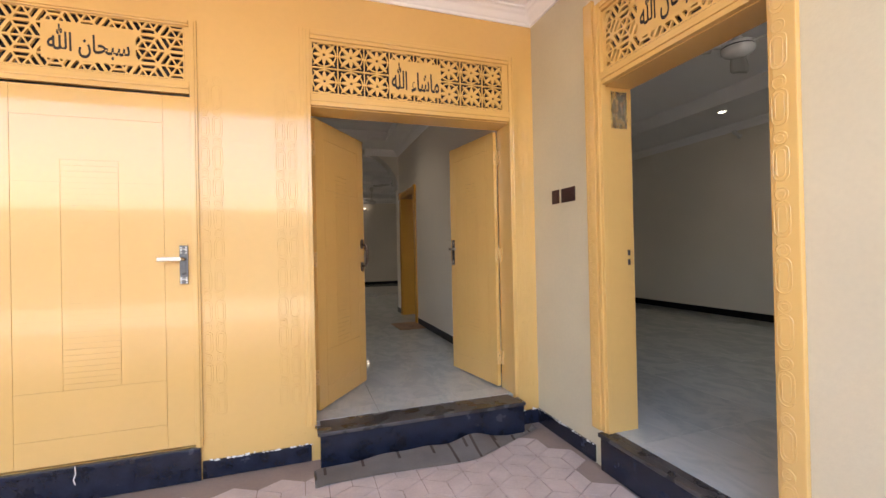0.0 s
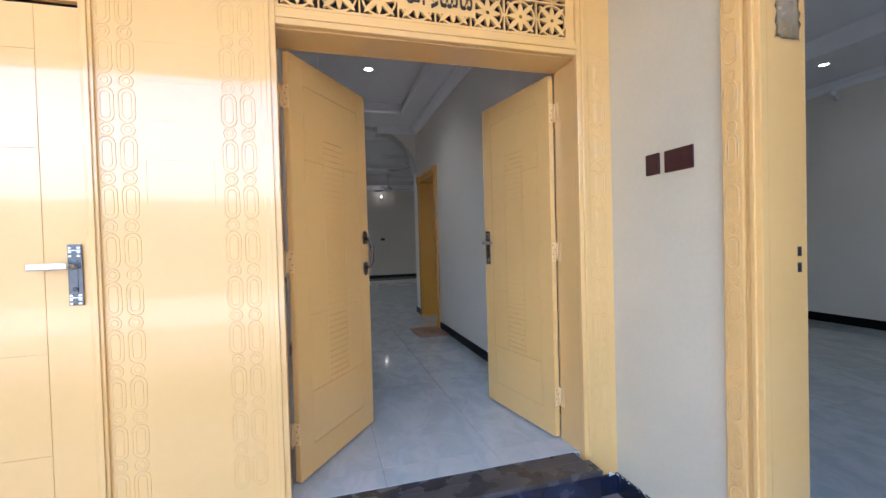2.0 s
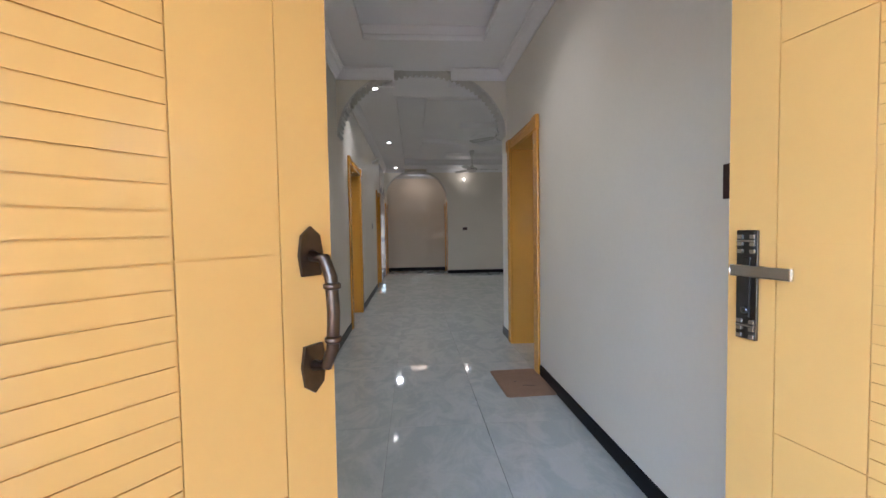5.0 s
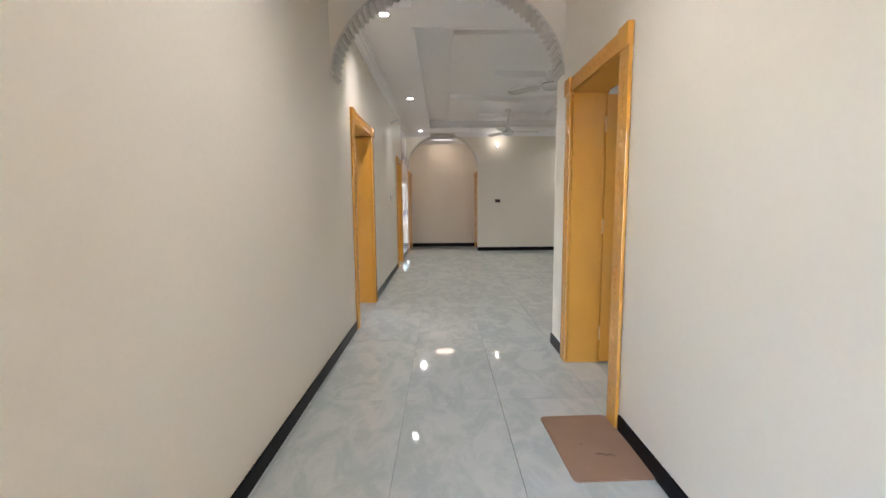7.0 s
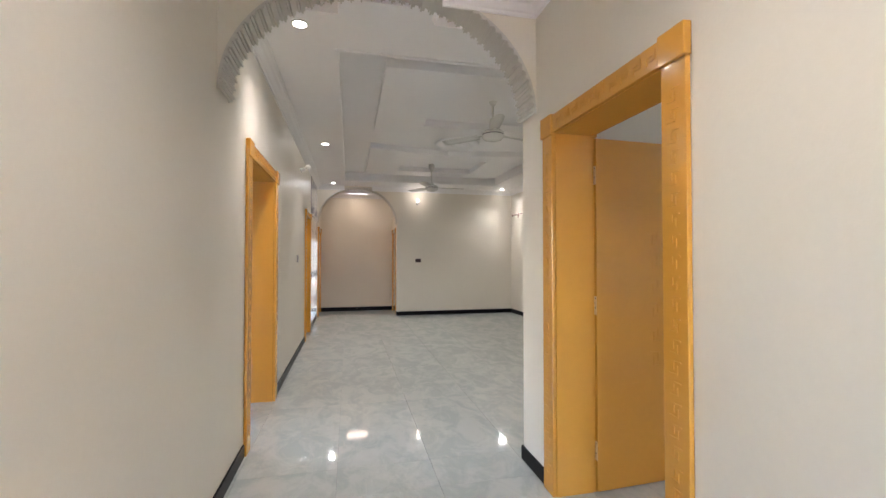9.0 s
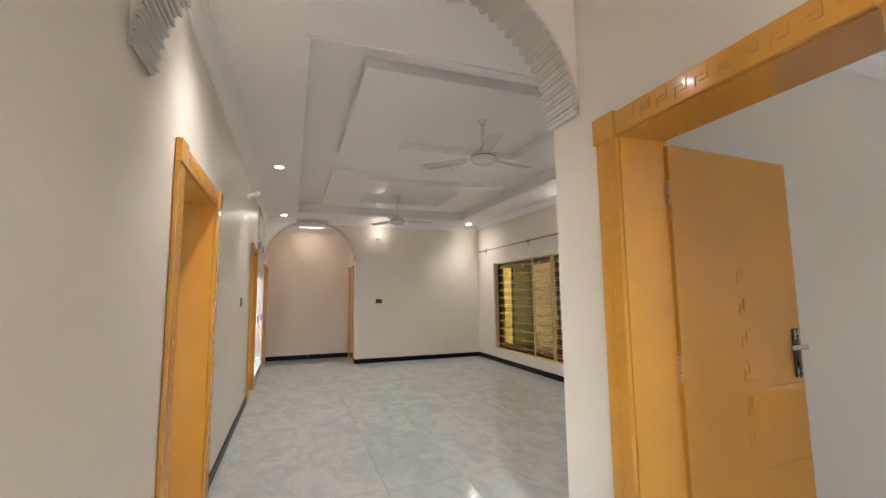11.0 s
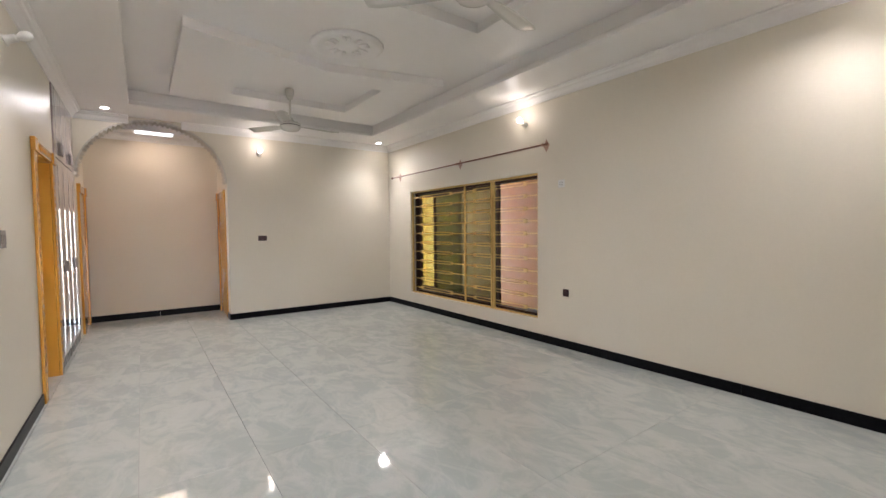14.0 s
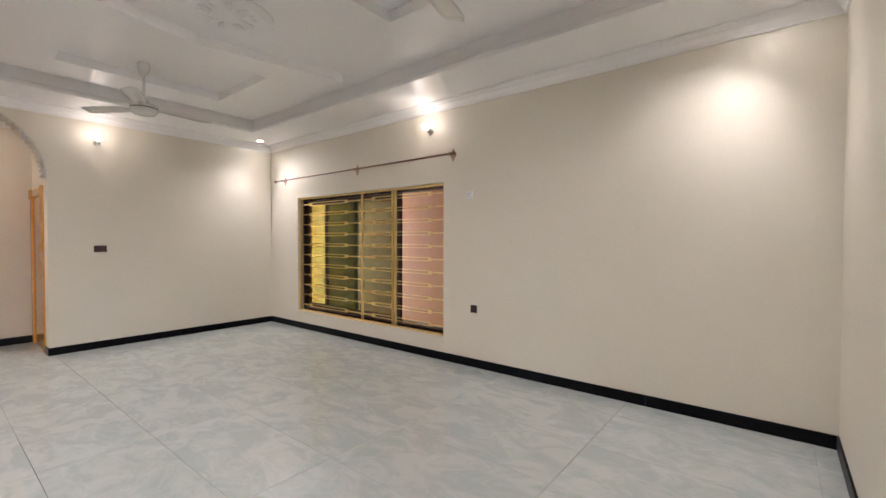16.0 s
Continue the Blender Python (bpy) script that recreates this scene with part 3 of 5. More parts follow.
# ---------------------------------------------------------------- doors and frames
def key_band(bm, x0, z0, length, width, upright, y):
    """A raised Greek key band on a casing."""
    p = width * 1.5
    n = max(1, int(length / p))
    s = 0.0048
    for i in range(n):
        o = i * length / n
        bars = ((0.0, 0.30, 0.0, 1.0), (0.0, 0.30, 0.38, 0.30), (0.60, 0.0, 0.60, 0.66), (0.22, 0.66, 0.60, 0.66))
        for a, b, c, d in bars:
            u0, u1 = sorted((o + a * p, o + c * p))
            v0, v1 = sorted((b * width, d * width))
            if upright:
                box(bm, x0 + v0 - s / 2, x0 + v1 + s / 2, y, y + 0.0034, z0 + u0 - s / 2, z0 + u1 + s / 2)
            else:
                box(bm, x0 + u0 - s / 2, x0 + u1 + s / 2, y, y + 0.0034, z0 + v0 - s / 2, z0 + v1 + s / 2)


def door_frame(name, at, w, h, depth, trim, mat, label, back=True):
    """A moulded casing with corner blocks and jamb linings; local x runs along the opening, y out of the wall."""
    t = thing(name, at, label, "door frame", kind="structure")
    e = 0.03
    for nm, x0, x1 in (("jamb", -e, 0.004), ("jamb", w - 0.004, w + e)):
        bm = bmesh.new()
        box(bm, x0, x1, -depth - 0.002, 0.003, 0.001, h - 0.0045)
        part(nm, bm, mat, t)
    bm = bmesh.new()
    box(bm, 0.0, w, -depth - 0.002, 0.003, h - 0.004, h + e)
    part("head_jamb", bm, mat, t)
    for side in ((0.004, 1), (-depth - 0.004, -1)) if back else ((0.004, 1),):
        y, d = side
        for nm, x0, x1 in (("casing", -trim, 0.0), ("casing", w, w + trim)):
            bm = bmesh.new()
            lo, hi = sorted((y, y + d * 0.022))
            soft_box(bm, x0, x1, lo, hi, 0, h, 0.004)
            if d > 0:
                key_band(bm, x0 + trim * 0.30 if x0 < 0 else x0 + trim * 0.28, 0.12, h - 0.2, trim * 0.42, True, y + 0.0218)
            part(nm, bm, mat, t)
        bm = bmesh.new()
        lo, hi = sorted((y, y + d * 0.022))
        soft_box(bm, 0, w, lo, hi, h, h + trim * 0.84, 0.004)
        if d > 0:
            key_band(bm, 0.03, h + trim * 0.22, w - 0.06, trim * 0.42, False, y + 0.0218)
        part("head_casing", bm, mat, t)
        for x0 in (-trim - 0.006, w - 0.006):
            bm = bmesh.new()
            lo, hi = sorted((y, y + d * 0.034))
            soft_box(bm, x0, x0 + trim + 0.012, lo, hi, h - 0.012, h + trim * 0.9, 0.005)
            part("corner_block", bm, mat, t)
    return t


def carved_skin(bm, w, h, y, d, top=2.0, low=0.15, s_top=1.75, s_low=0.42, slats=40):
    """Panels with routed grooves between them on one face of a leaf."""
    g = 0.0014
    a, b = 0.15 * w, 0.85 * w
    s0, s1 = 0.365 * w, 0.632 * w
    lo, hi = sorted((y, y + d * 0.0038))

    def put(x0, x1, z0, z1, l=g, r=g, u=g, o=g):
        box(bm, x0 + l, x1 - r, lo, hi, z0 + o, z1 - u)
    put(0, a, 0, h, 0.002, g, 0.002, 0.002)
    put(b, w, 0, h, g, 0.002, 0.002, 0.002)
    put(a, b, top, h, 0, 0, 0.002, g)
    put(a, b, 0, low, 0, 0, g, 0.002)
    zs = [low, s_low + 0.0, 0.82, 1.22, s_top - 0.13, top]
    for i, (z0, z1) in enumerate(zip(zs, zs[1:])):
        put(a, s0, z0, z1, g, 0 if i in (0, 4) else g)
        put(s1, b, z0, z1, 0 if i in (0, 4) else g, g)
    put(s0, s1, s_top, top, 0, 0, g, g)
    put(s0, s1, low, s_low, 0, 0, g, g)
    step = (s_top - s_low) / slats
    for i in range(slats):
        put(s0, s1, s_low + i * step, s_low + (i + 1) * step, g, g, 0.0013, 0.0013)


def lever_handle(parent, x, z, y, d, toward, mat=STEEL):
    """A long lock plate with a lever; d is the way it stands out, toward the way the lever points."""
    bm = bmesh.new()
    lo, hi = sorted((y, y + d * 0.008))
    soft_box(bm, x - 0.024, x + 0.024, lo, hi, z - 0.125, z + 0.115, 0.003)
    lo, hi = sorted((y + d * 0.008, y + d * 0.0105))
    soft_box(bm, x - 0.009, x + 0.009, lo, hi, z - 0.075, z + 0.055, 0.001)
    lathe(bm, [(0.008, 0.0), (0.008, 0.006), (0.004, 0.008)], 12, Matrix.Translation((x, y + d * 0.008, z - 0.06)) @ Matrix.Rotation(-d * math.pi / 2, 4, "X"))
    plate_ob = part("lock_plate", bm, mat, parent, "long dark steel lock plate")
    for zz in (z + 0.088, z - 0.098):
        bm = bmesh.new()
        lo, hi = sorted((y + d * 0.008, y + d * 0.0115))
        for k in (-0.024, -0.008, 0.008):
            soft_box(bm, x - 0.020, x - 0.009, lo, hi, zz + k, zz + k + 0.009, 0.0012)
            soft_box(bm, x + 0.009, x + 0.020, lo, hi, zz + k, zz + k + 0.009, 0.0012)
        soft_box(bm, x - 0.021, x + 0.021, lo, hi, zz + 0.0035 - 0.002, zz + 0.0035 + 0.002, 0.0008)
        part("scroll_trim", bm, CHROME, plate_ob, "bright pressed scroll trim")
    bm = bmesh.new()
    lo, hi = sorted((y + d * 0.050, y + d * 0.060))
    x0, x1 = sorted((x + toward * 0.004, x + toward * 0.132))
    soft_box(bm, x0, x1, lo, hi, z + 0.018, z + 0.043, 0.004)
    tube(bm, [(x, y + d * 0.006, z + 0.03), (x, y + d * 0.045, z + 0.03), (x + toward * 0.012, y + d * 0.055, z + 0.03)], 0.009, 10)
    part("lever", bm, CHROME, plate_ob, "bright steel lever")


def pull_handle(parent, x, z, y, d):
    bm = bmesh.new()
    for s in (-1, 1):
        zz = z + s * 0.095
        lo, hi = sorted((y, y + d * 0.006))
        out = [(x - 0.02, zz - 0.035), (x + 0.02, zz - 0.035), (x + 0.026, zz), (x + 0.02, zz + 0.035), (x, zz + 0.05 * (1 if s > 0 else 0.72)), (x - 0.02, zz + 0.035), (x - 0.026, zz)]
        if s < 0:
            out = [(x - 0.02, zz + 0.035), (x - 0.026, zz), (x - 0.02, zz - 0.035), (x, zz - 0.05), (x + 0.02, zz - 0.035), (x + 0.026, zz), (x + 0.02, zz + 0.035)]
        a = [bm.verts.new((px, lo, pz)) for px, pz in out]
        b = [bm.verts.new((px, hi, pz)) for px, pz in out]
        bm.faces.new(a)
        bm.faces.new(b[::-1])
        for i in range(len(out)):
            j = (i + 1) % len(out)
            bm.faces.new((a[i], a[j], b[j], b[i]))
    tube(bm, [(x, y + d * 0.004, z + 0.095), (x, y + d * 0.035, z + 0.09), (x, y + d * 0.05, z + 0.06), (x, y + d * 0.054, z), (x, y + d * 0.05, z - 0.06), (x, y + d * 0.035, z - 0.09), (x, y + d * 0.004, z - 0.095)], 0.011, 10)
    for zz in (z - 0.045, z + 0.045):
        lathe(bm, [(0.011, -0.006), (0.015, -0.003), (0.015, 0.003), (0.011, 0.006)], 12, Matrix.Translation((x, y + d * 0.052, zz)))
    part("pull_handle", bm, BRONZE, parent, "dark bronze pull handle")


def hinge(parent, z, y, mat=SCREW):
    bm = bmesh.new()
    tube(bm, [(0, y, z - 0.055), (0, y, z + 0.055)], 0.008, 10)
    for k in (-0.033, -0.011, 0.011, 0.033):
        tube(bm, [(0, y, z + k - 0.0015), (0, y, z + k + 0.0015)], 0.0095, 10)
    box(bm, 0.002, 0.045, y + 0.001, y + 0.0055, z - 0.055, z + 0.055)
    box(bm, -0.04, -0.002, y + 0.001, y + 0.0055, z - 0.055, z + 0.055)
    ob = part("hinge", bm, mat, parent, "painted butt hinge")
    for i, zz in enumerate((-0.04, -0.012, 0.016, 0.042)):
        for x in (0.034 if i % 2 else 0.02, -0.03 if i % 2 else -0.018):
            bm = bmesh.new()
            lathe(bm, [(0.0035, 0.0), (0.0035, 0.0008), (0.0005, 0.0003)], 8, Matrix.Translation((x, y + 0.001, z + zz)) @ Matrix.Rotation(math.pi / 2, 4, "X"))
            part("screw", bm, BRONZE, ob)


def pivot_hinge(parent, z, m, swing, at_y, mat=SCREW):
    """A butt hinge on the inner corner of a leaf that stands open by swing degrees: one plate on the leaf's edge, one on the jamb."""
    bm = bmesh.new()
    tube(bm, [(-m * 0.006, at_y, z - 0.055), (-m * 0.006, at_y, z + 0.055)], 0.007, 10)
    for k in (-0.033, -0.011, 0.011, 0.033):
        tube(bm, [(-m * 0.006, at_y, z + k - 0.0012), (-m * 0.006, at_y, z + k + 0.0012)], 0.0085, 10)
    x0, x1 = sorted((-m * 0.0022, m * 0.001))
    box(bm, x0, x1, at_y - 0.036, at_y - 0.004, z - 0.055, z + 0.055)
    jamb = bmesh.new()
    x0, x1 = sorted((0.0, -m * 0.0028))
    box(jamb, x0, x1, -0.038, -0.004, z - 0.055, z + 0.055)
    join(bm, jamb, Matrix.Translation((-m * 0.006, at_y, 0)) @ Matrix.Rotation(-m * radians(swing), 4, "Z"))
    ob = part("hinge", bm, mat, parent, "painted butt hinge")
    for i, zz in enumerate((-0.04, -0.013, 0.015, 0.042)):
        y = at_y - (0.027 if i % 2 else 0.016)
        bm = bmesh.new()
        lathe(bm, [(0.0035, 0.0), (0.0035, 0.0008), (0.0005, 0.0003)], 8, Matrix.Translation((-m * 0.0024, y, z + zz)) @ Matrix.Rotation(-m * math.pi / 2, 4, "Y"))
        part("screw", bm, BRONZE, ob)


def door_leaf(name, at, w, h, mat, label, mirrored=False, hardware="lever", both=True, hinges=True, style="slats", swing=0.0):
    """A carved leaf along +x from the local origin, its outer face at y = 0 looking to -y."""
    t = thing(name, at, label, "door")
    m = -1.0 if mirrored else 1.0
    bm = bmesh.new()
    soft_box(bm, 0.001, w - 0.001, 0.007, 0.033, 0.004, h, 0.003)
    if style == "slats":
        carved_skin(bm, w, h, 0.007, -1)
        if both:
            carved_skin(bm, w, h, 0.033, 1)
    else:
        for lo, hi, yk in ((0.0025, 0.007, 0.0004), (0.033, 0.0375, 0.0374)):
            zs = (0.004, 0.62, 0.98, 1.34, 1.70, h)
            for z0, z1 in zip(zs, zs[1:]):
                box(bm, 0.002, 0.40 * w, lo, hi, z0 + 0.0001, z1 - 0.0001)
                box(bm, 0.40 * w, 0.58 * w, lo, hi, z0 + 0.0001, z1 - 0.0001)
                box(bm, 0.58 * w, w - 0.002, lo, hi, z0 + 0.0011, z1 - 0.0011)
            key_band(bm, 0.44 * w, 0.72, 0.90, 0.09, True, yk if yk > 0.02 else yk - 0.0012)
    if mirrored:
        bm.transform(Matrix.Diagonal((-1, 1, 1, 1)))
    part("slab", bm, mat, t, "carved panel with fine routed grooves")
    x = m * (w - 0.055)
    if hardware == "lever":
        lever_handle(t, x, 1.13, 0.0, -1, -m)
        if both:
            lever_handle(t, x, 1.13, 0.04, 1, -m)
    elif hardware == "pull":
        pull_handle(t, x, 1.12, 0.0, -1)
    if hinges:
        for z in (0.24, 1.10, h - 0.22):
            if swing:
                pivot_hinge(t, z, m, swing, 0.04)
            else:
                hinge(t, z, -0.002, mat)
    return t


# entrance doors: two carved leaves, ajar into the hall
HX0, HX1, HY = 0.212, 1.716, 2.990
L_OPEN, R_OPEN = 55.0, 80.0
LW = 0.744
door_leaf("entrance_door", pose(HX0, HY, 0.012, 0, 0, L_OPEN) @ pose(0.006, -0.04, 0), LW, 2.135, PAINT, "glossy yellow carved wooden door leaf, half open, with a bronze pull", hardware="pull", swing=L_OPEN)
door_leaf("entrance_door", pose(HX1, HY, 0.012, 0, 0, -R_OPEN) @ pose(-0.006, -0.04, 0), LW, 2.135, PAINT, "glossy yellow carved wooden door leaf, wide open, with a lever lock", mirrored=True, swing=R_OPEN)
# closed door beside it
t = door_leaf("porch_door", pose(-1.558, FO + 0.004, -0.022), 1.06, 2.175, PAINT, "closed yellow carved wooden door under a star fretwork panel", both=False, hinges=False)


def front_frame(name, at, w, h, top, depth, label, z0=0.0, edge=0.045):
    """A stepped frame round a front door and its fretwork panel."""
    t = thing(name, at, label, "door frame", kind="structure")
    for x0, x1, a, b in ((-edge, 0.012, 0.018, 0.0), (w - 0.012, w + edge, 0.018, 0.0)):
        bm = bmesh.new()
        soft_box(bm, x0, x1, -0.02, 0.016, z0, top + edge, 0.004)
        mid = (x0 + x1) / 2
        soft_box(bm, mid - 0.010, mid + 0.010, 0.014, 0.026, z0, top + edge - 0.012, 0.004)
        part("post", bm, PAINT, t)
    for nm, z0_, z1_ in (("head", top - 0.012, top + edge), ("transom", h, h + 0.075)):
        bm = bmesh.new()
        soft_box(bm, 0.013, w - 0.013, -0.02, 0.014, z0_, z1_, 0.004)
        mid = (z0_ + z1_) / 2
        soft_box(bm, 0.013, w - 0.013, 0.012, 0.024, mid - 0.010, mid + 0.010, 0.004)
        part(nm, bm, PAINT, t)
    if depth:
        for x0, x1 in ((-0.03, 0.005), (w - 0.005, w + 0.03)):
            bm = bmesh.new()
            box(bm, x0, x1, -depth - 0.002, -0.021, z0, h - 0.006)
            part("jamb", bm, PAINT, t)
        bm = bmesh.new()
        box(bm, 0.0, w, -depth - 0.002, -0.021, h - 0.005, h + 0.05)
        part("head_jamb", bm, PAINT, t)
    return t


front_frame("door_frame_1", pose(1.725, FO, 0, 0, 0, 180), 1.522, 2.165, 2.63, 0.23, "stepped yellow frame round the entrance doors", edge=0.055)
front_frame("door_frame_2", pose(-0.492, FO, 0, 0, 0, 180), 1.073, 2.165, 2.60, 0.0, "stepped yellow frame round the closed porch door", z0=-0.03, edge=0.03)
front_frame("door_frame_3", pose(PR, 0.94, 0, 0, 0, 90), 1.0, 2.165, 2.63, 0.215, "stepped yellow frame round the open side room door", edge=0.05)


# fretwork panels over the doors
def cutout(w, h, solid, step, thick):
    """A plate cut to the shape where solid(x, z) > 0, edges followed between grid points."""
    nx, nz = int(round(w / step)), int(round(h / step))
    xs, zs = np.linspace(0, w, nx + 1), np.linspace(0, h, nz + 1)
    gx, gz = np.meshgrid(xs, zs, indexing="ij")
    f = solid(gx, gz)
    bm = bmesh.new()
    cache = {}

    def vert(x, z, y):
        k = (round(x, 5), round(z, 5), y)
        if k not in cache:
            cache[k] = bm.verts.new((x, y, z))
        return cache[k]
    for i in range(nx):
        for j in range(nz):
            c = ((i, j), (i + 1, j), (i + 1, j + 1), (i, j + 1))
            v = [f[p] for p in c]
            if max(v) <= 0:
                continue
            poly = []
            for k in range(4):
                a, b = c[k], c[(k + 1) % 4]
                fa, fb = v[k], v[(k + 1) % 4]
                if fa > 0:
                    poly.append((xs[a[0]], zs[a[1]], False))
                if (fa > 0) != (fb > 0):
                    q = fa / (fa - fb)
                    q = min(0.98, max(0.02, q))
                    poly.append((xs[a[0]] + (xs[b[0]] - xs[a[0]]) * q, zs[a[1]] + (zs[b[1]] - zs[a[1]]) * q, True))
            if len(poly) < 3:
                continue
            bm.faces.new([vert(x, z, 0.0) for x, z, _ in poly])
            n = len(poly)
            for k in range(n):
                p, q = poly[k], poly[(k + 1) % n]
                if p[2] and q[2]:
                    bm.faces.new((vert(p[0], p[1], 0.0), vert(p[0], p[1], thick), vert(q[0], q[1], thick), vert(q[0], q[1], 0.0)))
    return bm


def flower_fret(w, h, text):
    c = h / 2

    def f(x, z):
        dx = (x % c) - c / 2
        dz = (z % c) - c / 2
        r = np.hypot(dx, dz)
        th = np.arctan2(dz, dx)
        k = math.pi / 4
        dl = np.abs((th + k / 2) % k - k / 2)
        along, perp = r * np.cos(dl), r * np.sin(dl)
        diag = (np.round(th / k) % 2) == 1
        reach = np.where(diag, 0.56 * c, 0.40 * c)
        pet = 0.062 * c * np.sin(np.clip(along / reach, 0, 1) * math.pi) + 0.008 * c - perp
        pet = np.where(along < reach, pet, -1)
        ring = 0.024 * c - np.abs(r - 0.43 * c)
        grid = np.maximum(np.abs(dx), np.abs(dz)) - 0.478 * c
        lens = 0.050 * c - np.abs(np.minimum(c / 2 - np.abs(dx), c / 2 - np.abs(dz)) * 1.0 + np.minimum(np.abs(dx), np.abs(dz)) * 0.9)
        s = np.maximum.reduce([pet, ring, grid, lens])
        s = np.where(r < 0.055 * c, r - 0.055 * c, s)
        edge = np.maximum.reduce([0.012 - x, x - (w - 0.012), 0.012 - z, z - (h - 0.012)])
        t0, t1, u0, u1 = text
        label = np.minimum.reduce([x - t0, t1 - x, z - u0, u1 - z])
        return np.maximum.reduce([s, edge, label])
    return f


def star_fret(w, h, text):
    a = 0.088

    def f(x, z):
        px, pz = x - w / 2, z - h / 2
        best = None
        for ox, oz in ((0.0, 0.0), (a * math.sqrt(3) , a)):
            sx, sz = 2 * a * math.sqrt(3), 2 * a
            dx = (px - ox + sx / 2) % sx - sx / 2
            dz = (pz - oz + sz / 2) % sz - sz / 2
            d = np.maximum.reduce([np.abs(dz), np.abs(dx * 0.866 + dz * 0.5), np.abs(dx * 0.866 - dz * 0.5)])
            rr = np.hypot(dx, dz)
            spoke = np.minimum.reduce([np.abs(dx), np.abs(dx * 0.5 + dz * 0.866), np.abs(dx * 0.5 - dz * 0.866)])
            arm = np.minimum.reduce([np.abs(dz), np.abs(dx * 0.866 + dz * 0.5), np.abs(dx * 0.866 - dz * 0.5)])
            s = np.maximum.reduce([0.0075 - np.abs(d - a * 0.985), 0.006 - np.abs(d - a * 0.60), np.where(d < 0.6 * a, 0.005 - arm, -1), np.where((d > 0.6 * a), 0.006 - arm, -1)])
            best = (d, s) if best is None else (np.minimum(best[0], d), np.where(d < best[0], s, best[1]))
        edge = np.maximum.reduce([0.008 - x, x - (w - 0.008), 0.008 - z, z - (h - 0.008)])
        t0, t1, u0, u1 = text
        label = np.minimum.reduce([x - t0, t1 - x, z - u0, u1 - z])
        return np.maximum.reduce([best[1], edge, label])
    return f


def lettering(parent, body, x, z, width, height, y, mat):
    """Flat cut-out letters, upright in the x-z plane, looking to -y."""
    cu = bpy.data.curves.new("lettering", "FONT")
    cu.body = body
    cu.align_x = "CENTER"
    cu.offset = 0.018
    tmp = bpy.data.objects.new("lettering", cu)
    scene.collection.objects.link(tmp)
    bpy.context.view_layer.update()
    me = bpy.data.meshes.new_from_object(tmp.evaluated_get(bpy.context.evaluated_depsgraph_get()))
    bpy.data.objects.remove(tmp)
    co = np.array([v.co[:] for v in me.vertices])
    lo, hi = co.min(0), co.max(0)
    for v in me.vertices:
        v.co = (x + ((v.co.x - lo[0]) / (hi[0] - lo[0]) - 0.5) * width, y, z + (v.co.y - lo[1]) / (hi[1] - lo[1]) * height)
    me.materials.clear()
    me.materials.append(mat)
    ob = new("lettering", me)
    ob.parent = parent
    ob["label"] = "dark cut-out calligraphy"


def fretwork(at, w, h, pattern, text, body, size, label):
    t = thing("fretwork_panel", at, label, "fretwork panel", "fretwork over the doors")
    part("fret", cutout(w, h, pattern(w, h, text), 0.0045, 0.016), PAINT, t, "yellow cut-out tracery")
    bm = bmesh.new()
    for x0, x1, z0, z1 in ((-0.06, 0.0, -0.03, h + 0.03), (w, w + 0.06, -0.03, h + 0.03), (0.0, w, -0.03, 0.0), (0.0, w, h, h + 0.03)):
        box(bm, x0, x1, 0.002, 0.03, z0, z1)
    part("frame", bm, PAINT, t)
    # a dark sheet stands in for the shade behind the tracery
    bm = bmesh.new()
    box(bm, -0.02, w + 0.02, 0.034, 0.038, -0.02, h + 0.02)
    part("backing", bm, VOID, t, "dark sheet standing in for the unlit inside behind the tracery")
    t0, t1, u0, u1 = text
    lettering(t, body, (t0 + t1) / 2, u0 + (u1 - u0) * 0.08, size, (u1 - u0) * 0.84, -0.0012, VOID)


ALLAH = "\uFDF2"
fretwork(pose(0.218, FO + 0.002, 2.248), 1.456, 0.364, flower_fret, (0.545, 0.935, 0.055, 0.30), ALLAH + " \uFE80\uFE8E\uFEB7\uFE8E\uFEE3", 0.36, "yellow flower fretwork panel with calligraphy over the entrance doors")
fretwork(pose(-1.528, FO + 0.002, 2.252), 0.997, 0.338, star_fret, (0.28, 0.74, 0.055, 0.275), ALLAH + " \uFEE5\uFE8E\uFEA4\uFE92\uFEB3", 0.40, "yellow star fretwork panel with calligraphy over the closed door")
fretwork(pose(PR + 0.004, 1.905, 2.252, 0, 0, -90), 0.93, 0.36, star_fret, (0.26, 0.68, 0.055, 0.30), ALLAH + " \uFEE5\uFE8E\uFEA4\uFE92\uFEB3", 0.38, "yellow star fretwork panel with calligraphy over the side room door")


# carved chains on the painted front
def stadium(cx, cz, w, h, n=7):
    r = w / 2
    pts = []
    for s, a0 in ((1, 0.0), (-1, math.pi)):
        for i in range(n + 1):
            a = a0 + math.pi * i / n
            pts.append((cx + r * math.cos(a), 0.0, cz + s * (h / 2 - r) + r * math.sin(a)))
    return pts


def chain_unit(k=1.0):
    bm = bmesh.new()
    tube(bm, stadium(0, 0, 0.058 * k, 0.138 * k), 0.0030, 5, True)
    tube(bm, stadium(0, 0, 0.032 * k, 0.106 * k), 0.0026, 5, True)
    tube(bm, [(0.025 * k * math.cos(2 * math.pi * i / 14), 0, 0.0975 * k + 0.025 * k * math.sin(2 * math.pi * i / 14)) for i in range(14)], 0.0028, 5, True)
    tube(bm, [(0.013 * k * math.cos(2 * math.pi * i / 12), 0, 0.0975 * k + 0.013 * k * math.sin(2 * math.pi * i / 12)) for i in range(12)], 0.0024, 5, True)
    return mesh_of("link", bm, PAINT)


